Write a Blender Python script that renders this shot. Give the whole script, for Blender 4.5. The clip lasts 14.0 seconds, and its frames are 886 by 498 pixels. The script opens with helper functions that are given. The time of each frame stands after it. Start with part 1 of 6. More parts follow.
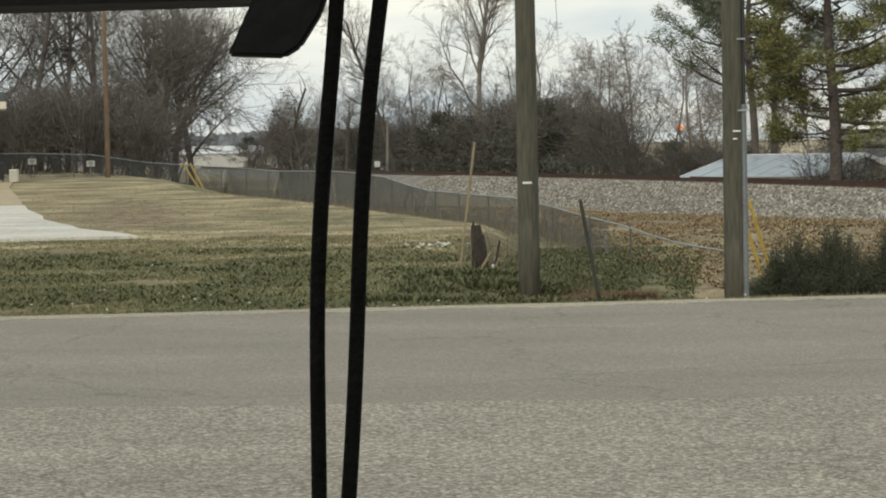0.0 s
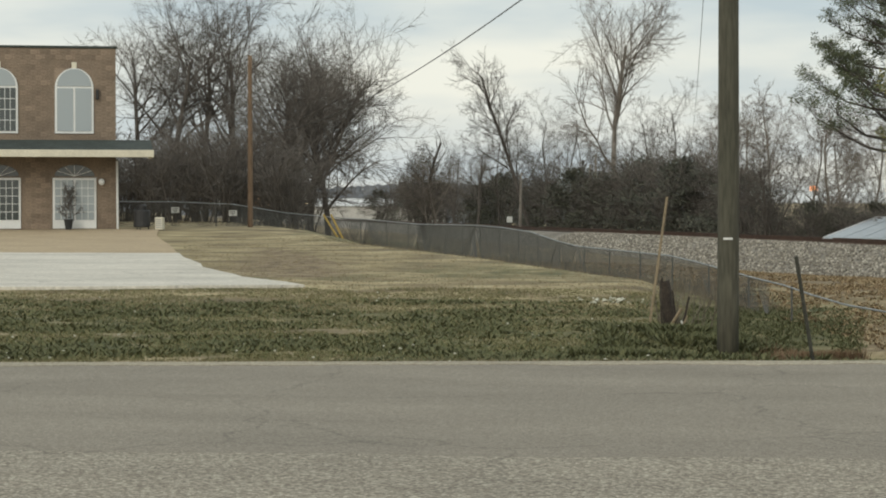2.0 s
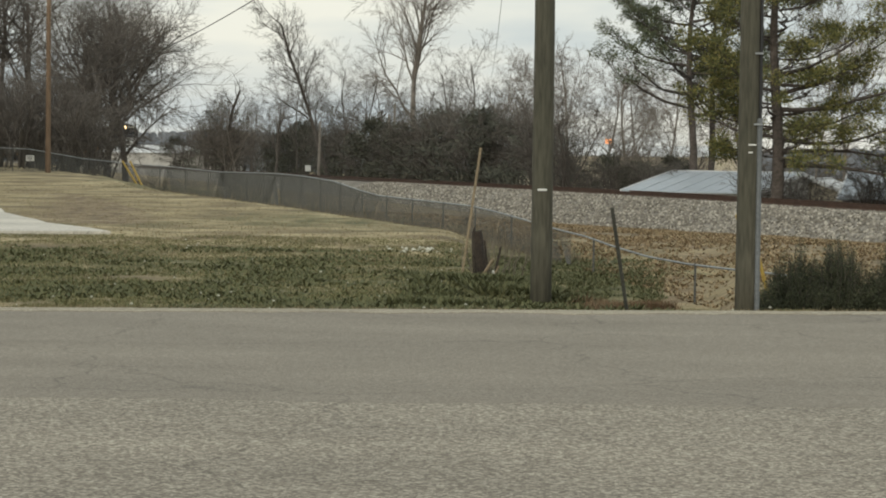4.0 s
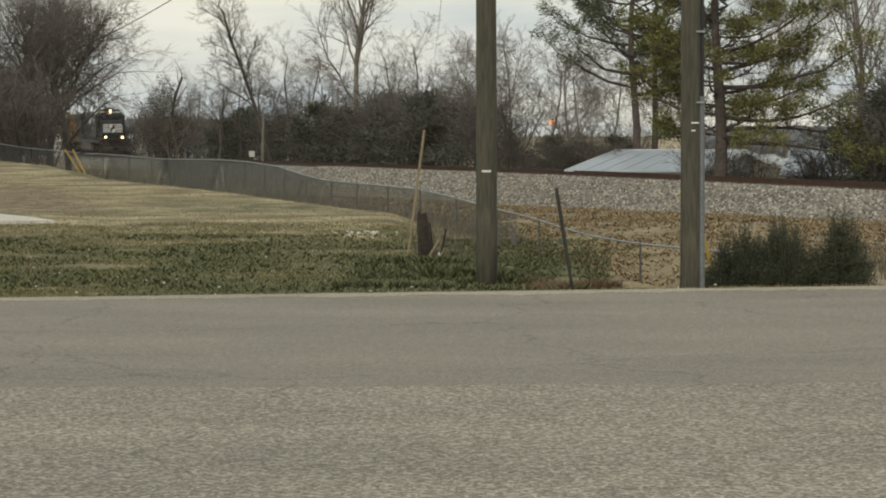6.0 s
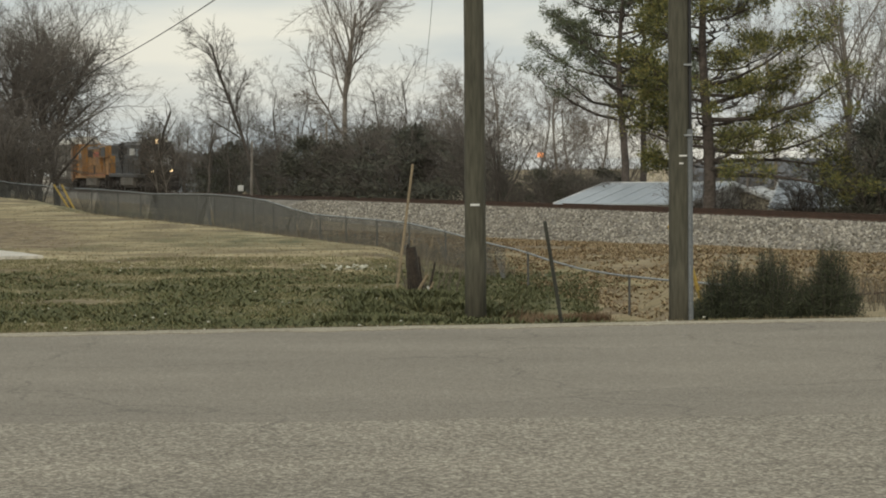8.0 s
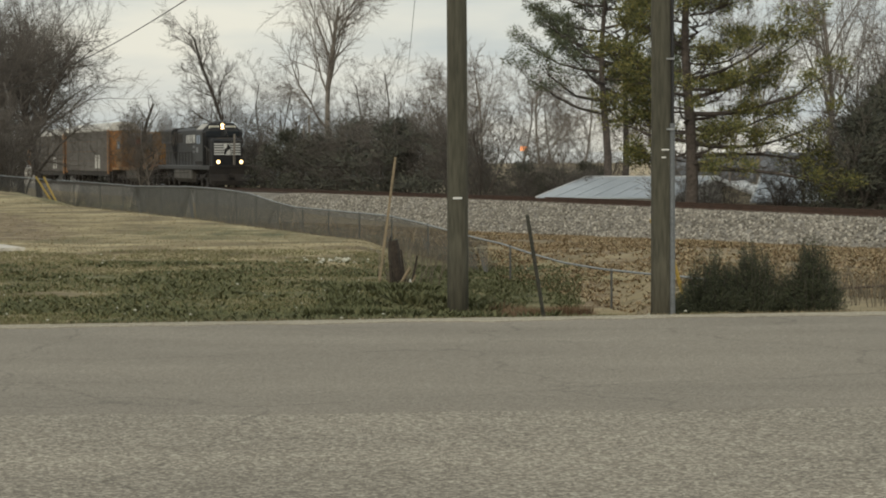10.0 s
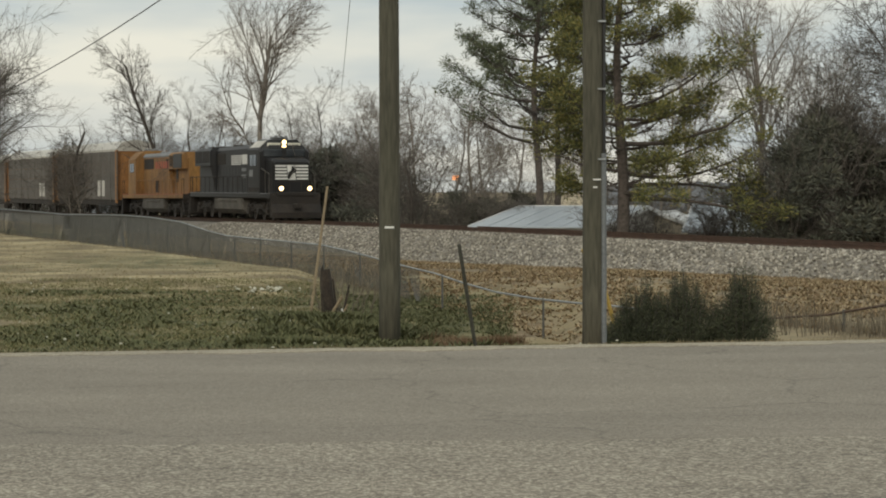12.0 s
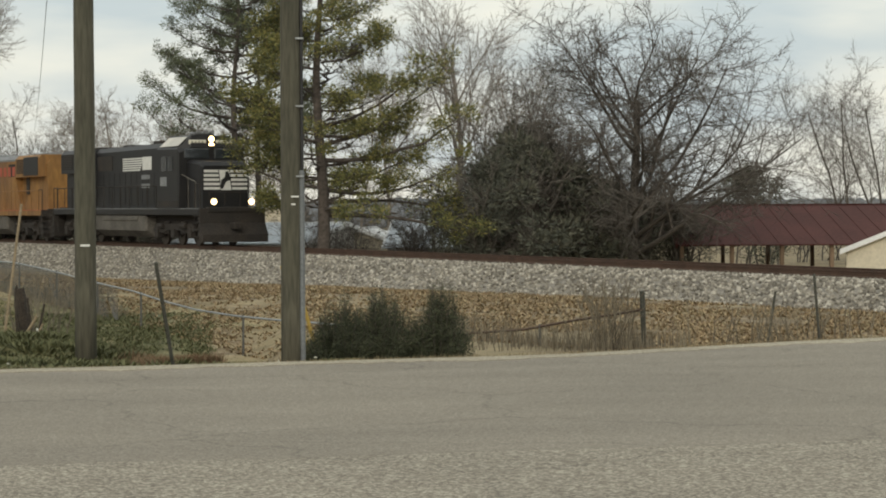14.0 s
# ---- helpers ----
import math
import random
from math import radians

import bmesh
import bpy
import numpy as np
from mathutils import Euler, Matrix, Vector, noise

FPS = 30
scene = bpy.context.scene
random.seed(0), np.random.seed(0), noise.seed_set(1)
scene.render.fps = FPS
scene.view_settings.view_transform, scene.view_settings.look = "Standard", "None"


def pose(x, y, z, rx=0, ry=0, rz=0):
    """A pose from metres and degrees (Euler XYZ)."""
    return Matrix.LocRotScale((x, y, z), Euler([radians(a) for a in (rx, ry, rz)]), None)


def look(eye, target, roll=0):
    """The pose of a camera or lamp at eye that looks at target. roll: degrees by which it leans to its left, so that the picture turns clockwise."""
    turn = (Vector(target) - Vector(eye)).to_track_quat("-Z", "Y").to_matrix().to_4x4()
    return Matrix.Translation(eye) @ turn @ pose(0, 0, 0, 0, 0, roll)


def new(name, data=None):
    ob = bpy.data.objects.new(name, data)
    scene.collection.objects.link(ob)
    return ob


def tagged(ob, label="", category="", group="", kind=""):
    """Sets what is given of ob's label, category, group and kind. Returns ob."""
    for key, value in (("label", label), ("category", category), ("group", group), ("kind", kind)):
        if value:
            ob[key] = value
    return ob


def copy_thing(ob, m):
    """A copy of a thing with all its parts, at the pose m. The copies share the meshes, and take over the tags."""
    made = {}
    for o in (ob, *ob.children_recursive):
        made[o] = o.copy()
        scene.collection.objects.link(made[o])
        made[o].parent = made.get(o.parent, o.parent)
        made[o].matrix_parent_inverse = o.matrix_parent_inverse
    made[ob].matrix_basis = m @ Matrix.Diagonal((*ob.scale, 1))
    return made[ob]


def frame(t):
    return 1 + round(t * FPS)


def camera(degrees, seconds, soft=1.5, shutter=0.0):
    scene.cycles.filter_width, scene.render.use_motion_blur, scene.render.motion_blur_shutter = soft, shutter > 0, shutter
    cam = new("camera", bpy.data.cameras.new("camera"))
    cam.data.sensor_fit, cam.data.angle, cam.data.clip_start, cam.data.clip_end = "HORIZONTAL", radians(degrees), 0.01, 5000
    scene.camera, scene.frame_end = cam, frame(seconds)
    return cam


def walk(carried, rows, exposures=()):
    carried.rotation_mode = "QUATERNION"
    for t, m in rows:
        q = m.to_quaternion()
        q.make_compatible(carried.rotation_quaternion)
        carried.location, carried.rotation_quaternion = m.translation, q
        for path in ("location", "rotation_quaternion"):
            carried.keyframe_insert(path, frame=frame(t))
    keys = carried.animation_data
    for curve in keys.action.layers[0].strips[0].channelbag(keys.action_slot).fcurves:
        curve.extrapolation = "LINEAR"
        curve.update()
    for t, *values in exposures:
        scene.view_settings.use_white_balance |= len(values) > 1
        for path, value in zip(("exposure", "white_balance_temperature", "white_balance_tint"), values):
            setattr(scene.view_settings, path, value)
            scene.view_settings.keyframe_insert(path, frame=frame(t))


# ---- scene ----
LENS = 22.43
cam = camera(LENS, 14.0, soft=1.9, shutter=0.0)
PATH = [
    (0, (1.162, 0.072, 1.603), (-0.482, 19.982, 0.664), -1.09),
    (0.5, (0.896, 0.203, 1.589), (-1.634, 20.025, 0.764), -0.92),
    (1, (0.640, 0.290, 1.588), (-2.326, 20.058, 0.954), -0.56),
    (1.5, (0.418, 0.262, 1.579), (-2.347, 20.063, 1.054), -0.17),
    (2, (0.226, 0.169, 1.566), (-2.475, 19.981, 1.137), -0.01),
    (2.5, (0.109, 0.070, 1.569), (-2.525, 19.890, 1.123), 0.20),
    (3, (0.042, 0.033, 1.565), (-2.058, 19.919, 1.186), 0.70),
    (3.5, (-0.003, 0.019, 1.563), (-1.399, 19.966, 1.150), 0.82),
    (4, (-0.016, 0.008, 1.560), (-0.883, 19.970, 0.690), 0.77),
    (4.2, (-0.010, 0.007, 1.552), (-0.649, 19.968, 0.477), 0.89),
    (6.3, (-0.011, 0.010, 1.559), (-0.425, 19.982, 0.569), -0.29),
    (6.5, (-0.004, 0.006, 1.565), (-0.476, 19.981, 0.669), -0.41),
    (7, (-0.007, 0.003, 1.565), (-0.468, 19.983, 0.787), -0.53),
    (7.5, (-0.002, -0.003, 1.565), (-0.358, 19.981, 0.857), -0.53),
    (8, (-0.006, -0.011, 1.563), (-0.290, 19.974, 0.840), -0.43),
    (10.3, (-0.006, -0.028, 1.562), (-0.098, 19.956, 0.777), -0.28),
    (10.5, (-0.003, -0.029, 1.563), (-0.063, 19.957, 0.826), -0.32),
    (11, (0.003, -0.035, 1.561), (0.068, 19.956, 0.951), -0.34),
    (11.5, (0.002, -0.029, 1.560), (0.238, 19.963, 1.024), -0.23),
    (12, (-0.001, -0.020, 1.564), (0.479, 19.967, 1.039), -0.09),
    (12.5, (0.003, -0.016, 1.562), (0.823, 19.960, 1.013), 0.11),
    (13, (0.009, -0.016, 1.562), (1.336, 19.933, 1.019), 0.11),
    (13.5, (0.023, -0.012, 1.567), (2.235, 19.860, 1.108), -0.09),
    (14, (0.035, -0.007, 1.574), (3.172, 19.741, 1.187), -0.23),
]
walk(cam, [(t, look(e, g, r)) for t, e, g, r in PATH], [(0, 0.44, 6600, 4), (1, 0.30, 6600, 4), (4, 0.29, 6680, 4), (6.5, 0.20, 6850, 5), (11, 0.15, 6850, 5), (13, 0.19, 6850, 5), (14, 0.36, 6850, 5)])

# ---- world and light: overcast winter afternoon ----
SUN_EL, SUN_AZ = 24.0, 200.0
world = bpy.data.worlds.new("sky")
scene.world = world
world.use_nodes = True
wn, wl = world.node_tree.nodes, world.node_tree.links
wn.clear()
w_out = wn.new("ShaderNodeOutputWorld")
w_bg = wn.new("ShaderNodeBackground")
w_sky = wn.new("ShaderNodeTexSky")
w_sky.sky_type, w_sky.sun_disc = "NISHITA", False
w_sky.sun_elevation, w_sky.sun_rotation = radians(SUN_EL), radians(SUN_AZ)
w_sky.air_density, w_sky.dust_density = 1.2, 3.0
w_tc = wn.new("ShaderNodeTexCoord")
w_map = wn.new("ShaderNodeMapping")
w_map.inputs["Scale"].default_value = (5.0, 5.0, 22.0)
w_map.inputs["Location"].default_value = (1.3, 0.4, 2.1)
w_n = wn.new("ShaderNodeTexNoise")
w_n.inputs["Scale"].default_value, w_n.inputs["Detail"].default_value = 1.0, 5.0
w_r = wn.new("ShaderNodeValToRGB")
w_r.color_ramp.elements[0].position, w_r.color_ramp.elements[0].color = 0.36, (4.7, 5.3, 5.9, 1)
w_r.color_ramp.elements[1].position, w_r.color_ramp.elements[1].color = 0.62, (7.9, 7.7, 7.2, 1)
w_mix = wn.new("ShaderNodeMix")
w_mix.data_type = "RGBA"
w_mix.inputs["Factor"].default_value = 0.88
wl.new(w_tc.outputs["Generated"], w_map.inputs["Vector"])
wl.new(w_map.outputs["Vector"], w_n.inputs["Vector"])
wl.new(w_n.outputs["Fac"], w_r.inputs["Fac"])
wl.new(w_sky.outputs["Color"], w_mix.inputs["A"])
wl.new(w_r.outputs["Color"], w_mix.inputs["B"])
wl.new(w_mix.outputs["Result"], w_bg.inputs["Color"])
wl.new(w_bg.outputs["Background"], w_out.inputs["Surface"])
w_bg.inputs["Strength"].default_value = 0.1

sun = new("sun", bpy.data.lights.new("sun", "SUN"))
sun.data.energy, sun.data.angle, sun.data.color = 0.8, radians(25), (1.0, 0.95, 0.88)
sun.matrix_world = look((0, 0, 60), (40 * math.sin(radians(SUN_AZ)) * -1, 40 * math.cos(radians(SUN_AZ)) * -1, 60 - 40 * math.tan(radians(SUN_EL))))


# ---- materials ----
def mat(name, col, rough=0.8, metal=0.0, var=0.25, scale=3.0, fine=40.0, bump=0.2, col2=None, rnd=0.0, dist=0.02, stretch=1.0):
    """A surface with broad and fine variation; col2 mixes in by the broad noise, rnd varies by object."""
    m = bpy.data.materials.new(name)
    m.use_nodes = True
    n, l = m.node_tree.nodes, m.node_tree.links
    b = n["Principled BSDF"]
    b.inputs["Roughness"].default_value, b.inputs["Metallic"].default_value = rough, metal
    tc = n.new("ShaderNodeTexCoord")
    n1, n2 = n.new("ShaderNodeTexNoise"), n.new("ShaderNodeTexNoise")
    n1.inputs["Scale"].default_value, n1.inputs["Detail"].default_value = scale, 5.0
    n2.inputs["Scale"].default_value, n2.inputs["Detail"].default_value = fine, 4.0
    mp = n.new("ShaderNodeMapping")
    mp.inputs["Scale"].default_value = (1, 1, stretch)
    l.new(tc.outputs["Object"], mp.inputs["Vector"])
    l.new(mp.outputs["Vector"], n1.inputs["Vector"])
    l.new(mp.outputs["Vector"], n2.inputs["Vector"])
    c2 = col2 or tuple(c * (1 - var) for c in col)
    r = n.new("ShaderNodeValToRGB")
    r.color_ramp.elements[0].position, r.color_ramp.elements[0].color = 0.35, (*c2, 1)
    r.color_ramp.elements[1].position, r.color_ramp.elements[1].color = 0.65, (*col, 1)
    l.new(n1.outputs["Fac"], r.inputs["Fac"])
    mx = n.new("ShaderNodeMix")
    mx.data_type, mx.blend_type = "RGBA", "MULTIPLY"
    mx.inputs["Factor"].default_value = 1.0
    r2 = n.new("ShaderNodeMapRange")
    r2.inputs["From Min"].default_value, r2.inputs["From Max"].default_value = 0.3, 0.7
    r2.inputs["To Min"].default_value, r2.inputs["To Max"].default_value = 1 - var, 1 + var * 0.6
    l.new(n2.outputs["Fac"], r2.inputs["Value"])
    l.new(r.outputs["Color"], mx.inputs["A"])
    l.new(r2.outputs["Result"], mx.inputs["B"])
    out = mx.outputs["Result"]
    if rnd:
        oi = n.new("ShaderNodeObjectInfo")
        r3 = n.new("ShaderNodeMapRange")
        r3.inputs["To Min"].default_value, r3.inputs["To Max"].default_value = 1 - rnd, 1 + rnd
        l.new(oi.outputs["Random"], r3.inputs["Value"])
        m2 = n.new("ShaderNodeMix")
        m2.data_type, m2.blend_type = "RGBA", "MULTIPLY"
        m2.inputs["Factor"].default_value = 1.0
        l.new(out, m2.inputs["A"])
        l.new(r3.outputs["Result"], m2.inputs["B"])
        out = m2.outputs["Result"]
    l.new(out, b.inputs["Base Color"])
    if bump:
        bp = n.new("ShaderNodeBump")
        bp.inputs["Strength"].default_value, bp.inputs["Distance"].default_value = bump, dist
        l.new(n2.outputs["Fac"], bp.inputs["Height"])
        l.new(bp.outputs["Normal"], b.inputs["Normal"])
    return m


def island_mat(name, cols, rough=0.9):
    """Colours that change from piece to piece of one mesh."""
    m = bpy.data.materials.new(name)
    m.use_nodes = True
    n, l = m.node_tree.nodes, m.node_tree.links
    b = n["Principled BSDF"]
    b.inputs["Roughness"].default_value = rough
    g = n.new("ShaderNodeNewGeometry")
    r = n.new("ShaderNodeValToRGB")
    while len(r.color_ramp.elements) < len(cols):
        r.color_ramp.elements.new(0.5)
    for i, c in enumerate(cols):
        r.color_ramp.elements[i].position, r.color_ramp.elements[i].color = i / (len(cols) - 1), (*c, 1)
    l.new(g.outputs["Random Per Island"], r.inputs["Fac"])
    l.new(r.outputs["Color"], b.inputs["Base Color"])
    return m


def glow(name, col, strength):
    m = bpy.data.materials.new(name)
    m.use_nodes = True
    b = m.node_tree.nodes["Principled BSDF"]
    b.inputs["Base Color"].default_value = (*col, 1)
    b.inputs["Emission Color"].default_value = (*col, 1)
    b.inputs["Emission Strength"].default_value = strength
    return m


def glass(name, col=(0.05, 0.06, 0.07), rough=0.05):
    m = bpy.data.materials.new(name)
    m.use_nodes = True
    b = m.node_tree.nodes["Principled BSDF"]
    b.inputs["Base Color"].default_value, b.inputs["Roughness"].default_value = (*col, 1), rough
    b.inputs["Specular IOR Level"].default_value = 0.8
    return m


# ---- helpers for building ----
def part(name, bm, material, parent, label=""):
    """Links a bmesh as one mesh object under a thing or a part."""
    me = bpy.data.meshes.new(name)
    bm.to_mesh(me)
    bm.free()
    me.materials.append(material)
    ob = new(name, me)
    if parent is not None:
        ob.parent = parent
    if label:
        tagged(ob, label)
    return ob


def soup(name, verts, faces, material, parent=None, smooth=False):
    me = bpy.data.meshes.new(name)
    me.from_pydata(verts, [], faces)
    me.materials.append(material)
    if smooth:
        me.polygons.foreach_set("use_smooth", [True] * len(me.polygons))
    ob = new(name, me)
    if parent is not None:
        ob.parent = parent
    return ob


def thing(name, m, label, category, group="", kind=""):
    ob = new(name)
    ob.matrix_basis = m
    ob.empty_display_size = 0.2
    return tagged(ob, label, category, group, kind)


def box(bm, x0, x1, y0, y1, z0, z1, bevel=0.0, m=None):
    r = bmesh.ops.create_cube(bm, size=1.0)
    mm = Matrix.Translation(((x0 + x1) / 2, (y0 + y1) / 2, (z0 + z1) / 2)) @ Matrix.Diagonal((x1 - x0, y1 - y0, z1 - z0, 1))
    bmesh.ops.transform(bm, matrix=(m @ mm) if m else mm, verts=r["verts"])
    if bevel:
        ed = {e for v in r["verts"] for e in v.link_edges}
        bmesh.ops.bevel(bm, geom=list(ed), offset=bevel, segments=1, affect="EDGES")
    return bm


def tube(bm, a, b, r0, r1=None, seg=8):
    a, b = Vector(a), Vector(b)
    r1 = r0 if r1 is None else r1
    q = (b - a).to_track_quat("Z", "Y").to_matrix().to_4x4()
    r = bmesh.ops.create_cone(bm, cap_ends=True, segments=seg, radius1=r0, radius2=r1, depth=(b - a).length)
    bmesh.ops.transform(bm, matrix=Matrix.Translation((a + b) / 2) @ q, verts=r["verts"])
    return bm


def prism(bm, poly, y0, y1):
    """An outline in x and z, drawn out along y."""
    a = [bm.verts.new((x, y0, z)) for x, z in poly]
    b = [bm.verts.new((x, y1, z)) for x, z in poly]
    bm.faces.new(a)
    bm.faces.new(b[::-1])
    for i in range(len(poly)):
        j = (i + 1) % len(poly)
        bm.faces.new((a[j], a[i], b[i], b[j]))
    bmesh.ops.recalc_face_normals(bm, faces=bm.faces[:])
    return bm


def loft(bm, rings):
    """Skins closed rings of equal length and caps both ends."""
    vs = [[bm.verts.new(p) for p in r] for r in rings]
    n = len(vs[0])
    for a, b in zip(vs, vs[1:]):
        for i in range(n):
            bm.faces.new((a[i], a[(i + 1) % n], b[(i + 1) % n], b[i]))
    bm.faces.new(vs[0][::-1])
    bm.faces.new(vs[-1])
    bmesh.ops.recalc_face_normals(bm, faces=bm.faces[:])
    return bm


def B():
    return bmesh.new()


def smooth01(v, a, b):
    t = min(1.0, max(0.0, (v - a) / (b - a)))
    return t * t * (3 - 2 * t)


def interp(v, xs, ys):
    return float(np.interp(v, xs, ys))


# ---- plan: road edge, track line, ground heights ----
TRACK_SLOPE = -0.331


def track_x(y):
    return 6.0 + TRACK_SLOPE * (y - 96.0)


def rail_z(y):
    return -0.10 - 0.0028 * max(0.0, y - 100.0)


def edge_y(x):
    """The far edge of the road."""
    return interp(x, (-60, -7, 3.7, 5.0, 6.4, 8.0, 9.5, 14, 60), (14.5, 21.0, 22.75, 23.05, 23.75, 24.6, 25.2, 27.0, 44.0))


def across(x, y):
    """Distance to the right of a line beside the track; the fence stands at 8.2 and the track at 27.2."""
    return x - 8.2 + 0.331 * (y - 32.0) + 8.2


def field_edge(y):
    """Where the level field ends and the ditch bank begins, as across()."""
    return interp(y, (24, 30, 39, 48, 60, 68, 79, 90), (-2.4, -1.6, 0.6, 3.0, 2.0, 1.0, 0.2, 1.0))


def ground_z(x, y):
    s = across(x, y)
    field = -0.10 + 0.26 * smooth01(y, 46, 72) + 0.26 * smooth01(y, 72, 92)
    low = interp(y, (22, 27, 34, 45, 52, 60, 76, 89, 112, 150), (-0.25, -0.75, -1.3, -1.6, -1.25, -0.9, -0.8, -0.8, -0.6, -0.6))
    toe = interp(y, (40, 60, 95, 130, 200), (-0.85, -0.95, -1.45, -1.3, -1.2))
    low *= 1 - 0.5 * smooth01(x / max(y, 1.0), 0.075, 0.105)
    if s < 23.0:
        k = smooth01(s, field_edge(y), field_edge(y) + interp(y, (24, 48, 60, 80), (3.0, 3.2, 4.0, 5.5)))
        z = field * (1 - k) + low * k
        z = z + (toe - z) * smooth01(s, 11, 23)
    elif s < 31.4:
        z = toe
    else:
        z = -1.1 - 1.4 * smooth01(s, 33, 40)
    d = y - edge_y(x)
    if d < 0:
        return -0.06 - 0.3 * smooth01(-d, 0.3, 1.5)
    z = -0.05 + (z + 0.05) * smooth01(d, 0.1, 3.5 if s > -1 else 9.0)
    z -= 0.22 * math.exp(-(((x - 0.2) / 1.6) ** 2) - (((y - 25.5) / 1.8) ** 2))
    if y < 70 and s < 22:
        z += (0.03 if y < 38 else 0.012) * noise.noise((x * 0.6, y * 0.35, 0)) * min(1.0, d)
    return z


# ---- ground ----
def ground_material():
    m = bpy.data.materials.new("earth_and_grass")
    m.use_nodes = True
    n, l = m.node_tree.nodes, m.node_tree.links
    b = n["Principled BSDF"]
    b.inputs["Roughness"].default_value = 0.95
    tc = n.new("ShaderNodeTexCoord")
    at = n.new("ShaderNodeAttribute")
    at.attribute_name = "cover"
    sep = n.new("ShaderNodeSeparateColor")
    l.new(at.outputs["Color"], sep.inputs["Color"])

    def nz(scale, detail=5.0):
        k = n.new("ShaderNodeTexNoise")
        k.inputs["Scale"].default_value, k.inputs["Detail"].default_value = scale, detail
        l.new(tc.outputs["Object"], k.inputs["Vector"])
        return k.outputs["Fac"]

    def ramp(fac, stops):
        r = n.new("ShaderNodeValToRGB")
        while len(r.color_ramp.elements) < len(stops):
            r.color_ramp.elements.new(0.5)
        for e, (p, c) in zip(r.color_ramp.elements, stops):
            e.position, e.color = p, (*c, 1)
        l.new(fac, r.inputs["Fac"])
        return r.outputs["Color"]

    def mix(fac, a, c):
        k = n.new("ShaderNodeMix")
        k.data_type = "RGBA"
        l.new(fac, k.inputs["Factor"])
        l.new(a, k.inputs["A"])
        l.new(c, k.inputs["B"])
        return k.outputs["Result"]

    def blur(v, amount):
        """A cover weight broken up by noise."""
        k = n.new("ShaderNodeMath")
        k.operation = "MULTIPLY_ADD"
        l.new(nz(0.9, 8.0), k.inputs[0])
        k.inputs[1].default_value = amount
        l.new(v, k.inputs[2])
        r = n.new("ShaderNodeMapRange")
        r.inputs["From Min"].default_value, r.inputs["From Max"].default_value = amount * 0.5 + 0.35, amount * 0.5 + 0.65
        l.new(k.outputs[0], r.inputs["Value"])
        return r.outputs["Result"]

    green = ramp(nz(1.0, 10.0), ((0.32, (0.075, 0.08, 0.034)), (0.5, (0.135, 0.128, 0.055)), (0.66, (0.26, 0.215, 0.115))))
    dry = ramp(nz(0.45, 4.5), ((0.32, (0.13, 0.098, 0.053)), (0.5, (0.27, 0.218, 0.116)), (0.66, (0.44, 0.37, 0.215))))
    soil = ramp(nz(2.5, 9.0), ((0.34, (0.10, 0.072, 0.042)), (0.52, (0.19, 0.138, 0.08)), (0.66, (0.33, 0.265, 0.165))))
    c = mix(blur(sep.outputs["Red"], 0.9), green, dry)
    c = mix(blur(sep.outputs["Green"], 0.8), c, soil)
    clay = ramp(nz(3.0, 9.0), ((0.34, (0.10, 0.062, 0.036)), (0.52, (0.19, 0.115, 0.064)), (0.66, (0.33, 0.22, 0.13))))
    c = mix(blur(sep.outputs["Blue"], 0.7), c, clay)
    l.new(c, b.inputs["Base Color"])
    bp = n.new("ShaderNodeBump")
    bp.inputs["Strength"].default_value, bp.inputs["Distance"].default_value = 0.35, 0.03
    l.new(nz(14.0, 6.0), bp.inputs["Height"])
    l.new(bp.outputs["Normal"], b.inputs["Normal"])
    return m


def cover_at(x, y):
    """How dry, how bare and how red with clay and dead grass the ground is."""
    s, e, b = across(x, y), field_edge(y), x / max(y, 1.0)
    dry = 0.22 + 0.56 * smooth01(y, 33, 40) - 0.38 * math.exp(-(((x + 5.5) / 3.0) ** 2) - (((y - 52) / 5.0) ** 2))
    dry -= 0.22 * math.exp(-(((x + 9.5) / 2.5) ** 2) - (((y - 47) / 2.5) ** 2))
    if y < 38 and s < e + 1:
        dry += 0.9 * max(0.0, noise.noise((x * 0.28, y * 0.5, 21)))
    elif y < 70:
        dry -= 0.5 * max(0.0, noise.noise((x * 0.14, y * 0.22, 33)) - 0.05)
    bank = smooth01(s, 9.0, 12.5)
    wet = smooth01(s, e - 0.2, e + 1.6) * (1 - bank)
    dry = dry * (1 - 0.75 * wet) + (0.95 - dry) * bank
    bare = 0.55 * bank
    red = 0.0
    if y < 52 and s > -1:
        red = math.exp(-(((b - 0.052) / 0.016) ** 2)) * smooth01(y, 23.0, 24.0) * (1 - smooth01(y, 38, 46))
        if b > 0.05:
            dry, bare = max(dry, 0.9), max(bare, 0.5)
    if s > 30 or y > 125:
        dry, bare = 0.9, 0.5
    if 48 < y < 84 and s < -2:
        bare = max(bare, 0.62 * math.exp(-(((x + 0.20 * y) / 2.6) ** 2)))
    return min(1.0, max(0.0, dry)), min(1.0, bare), red


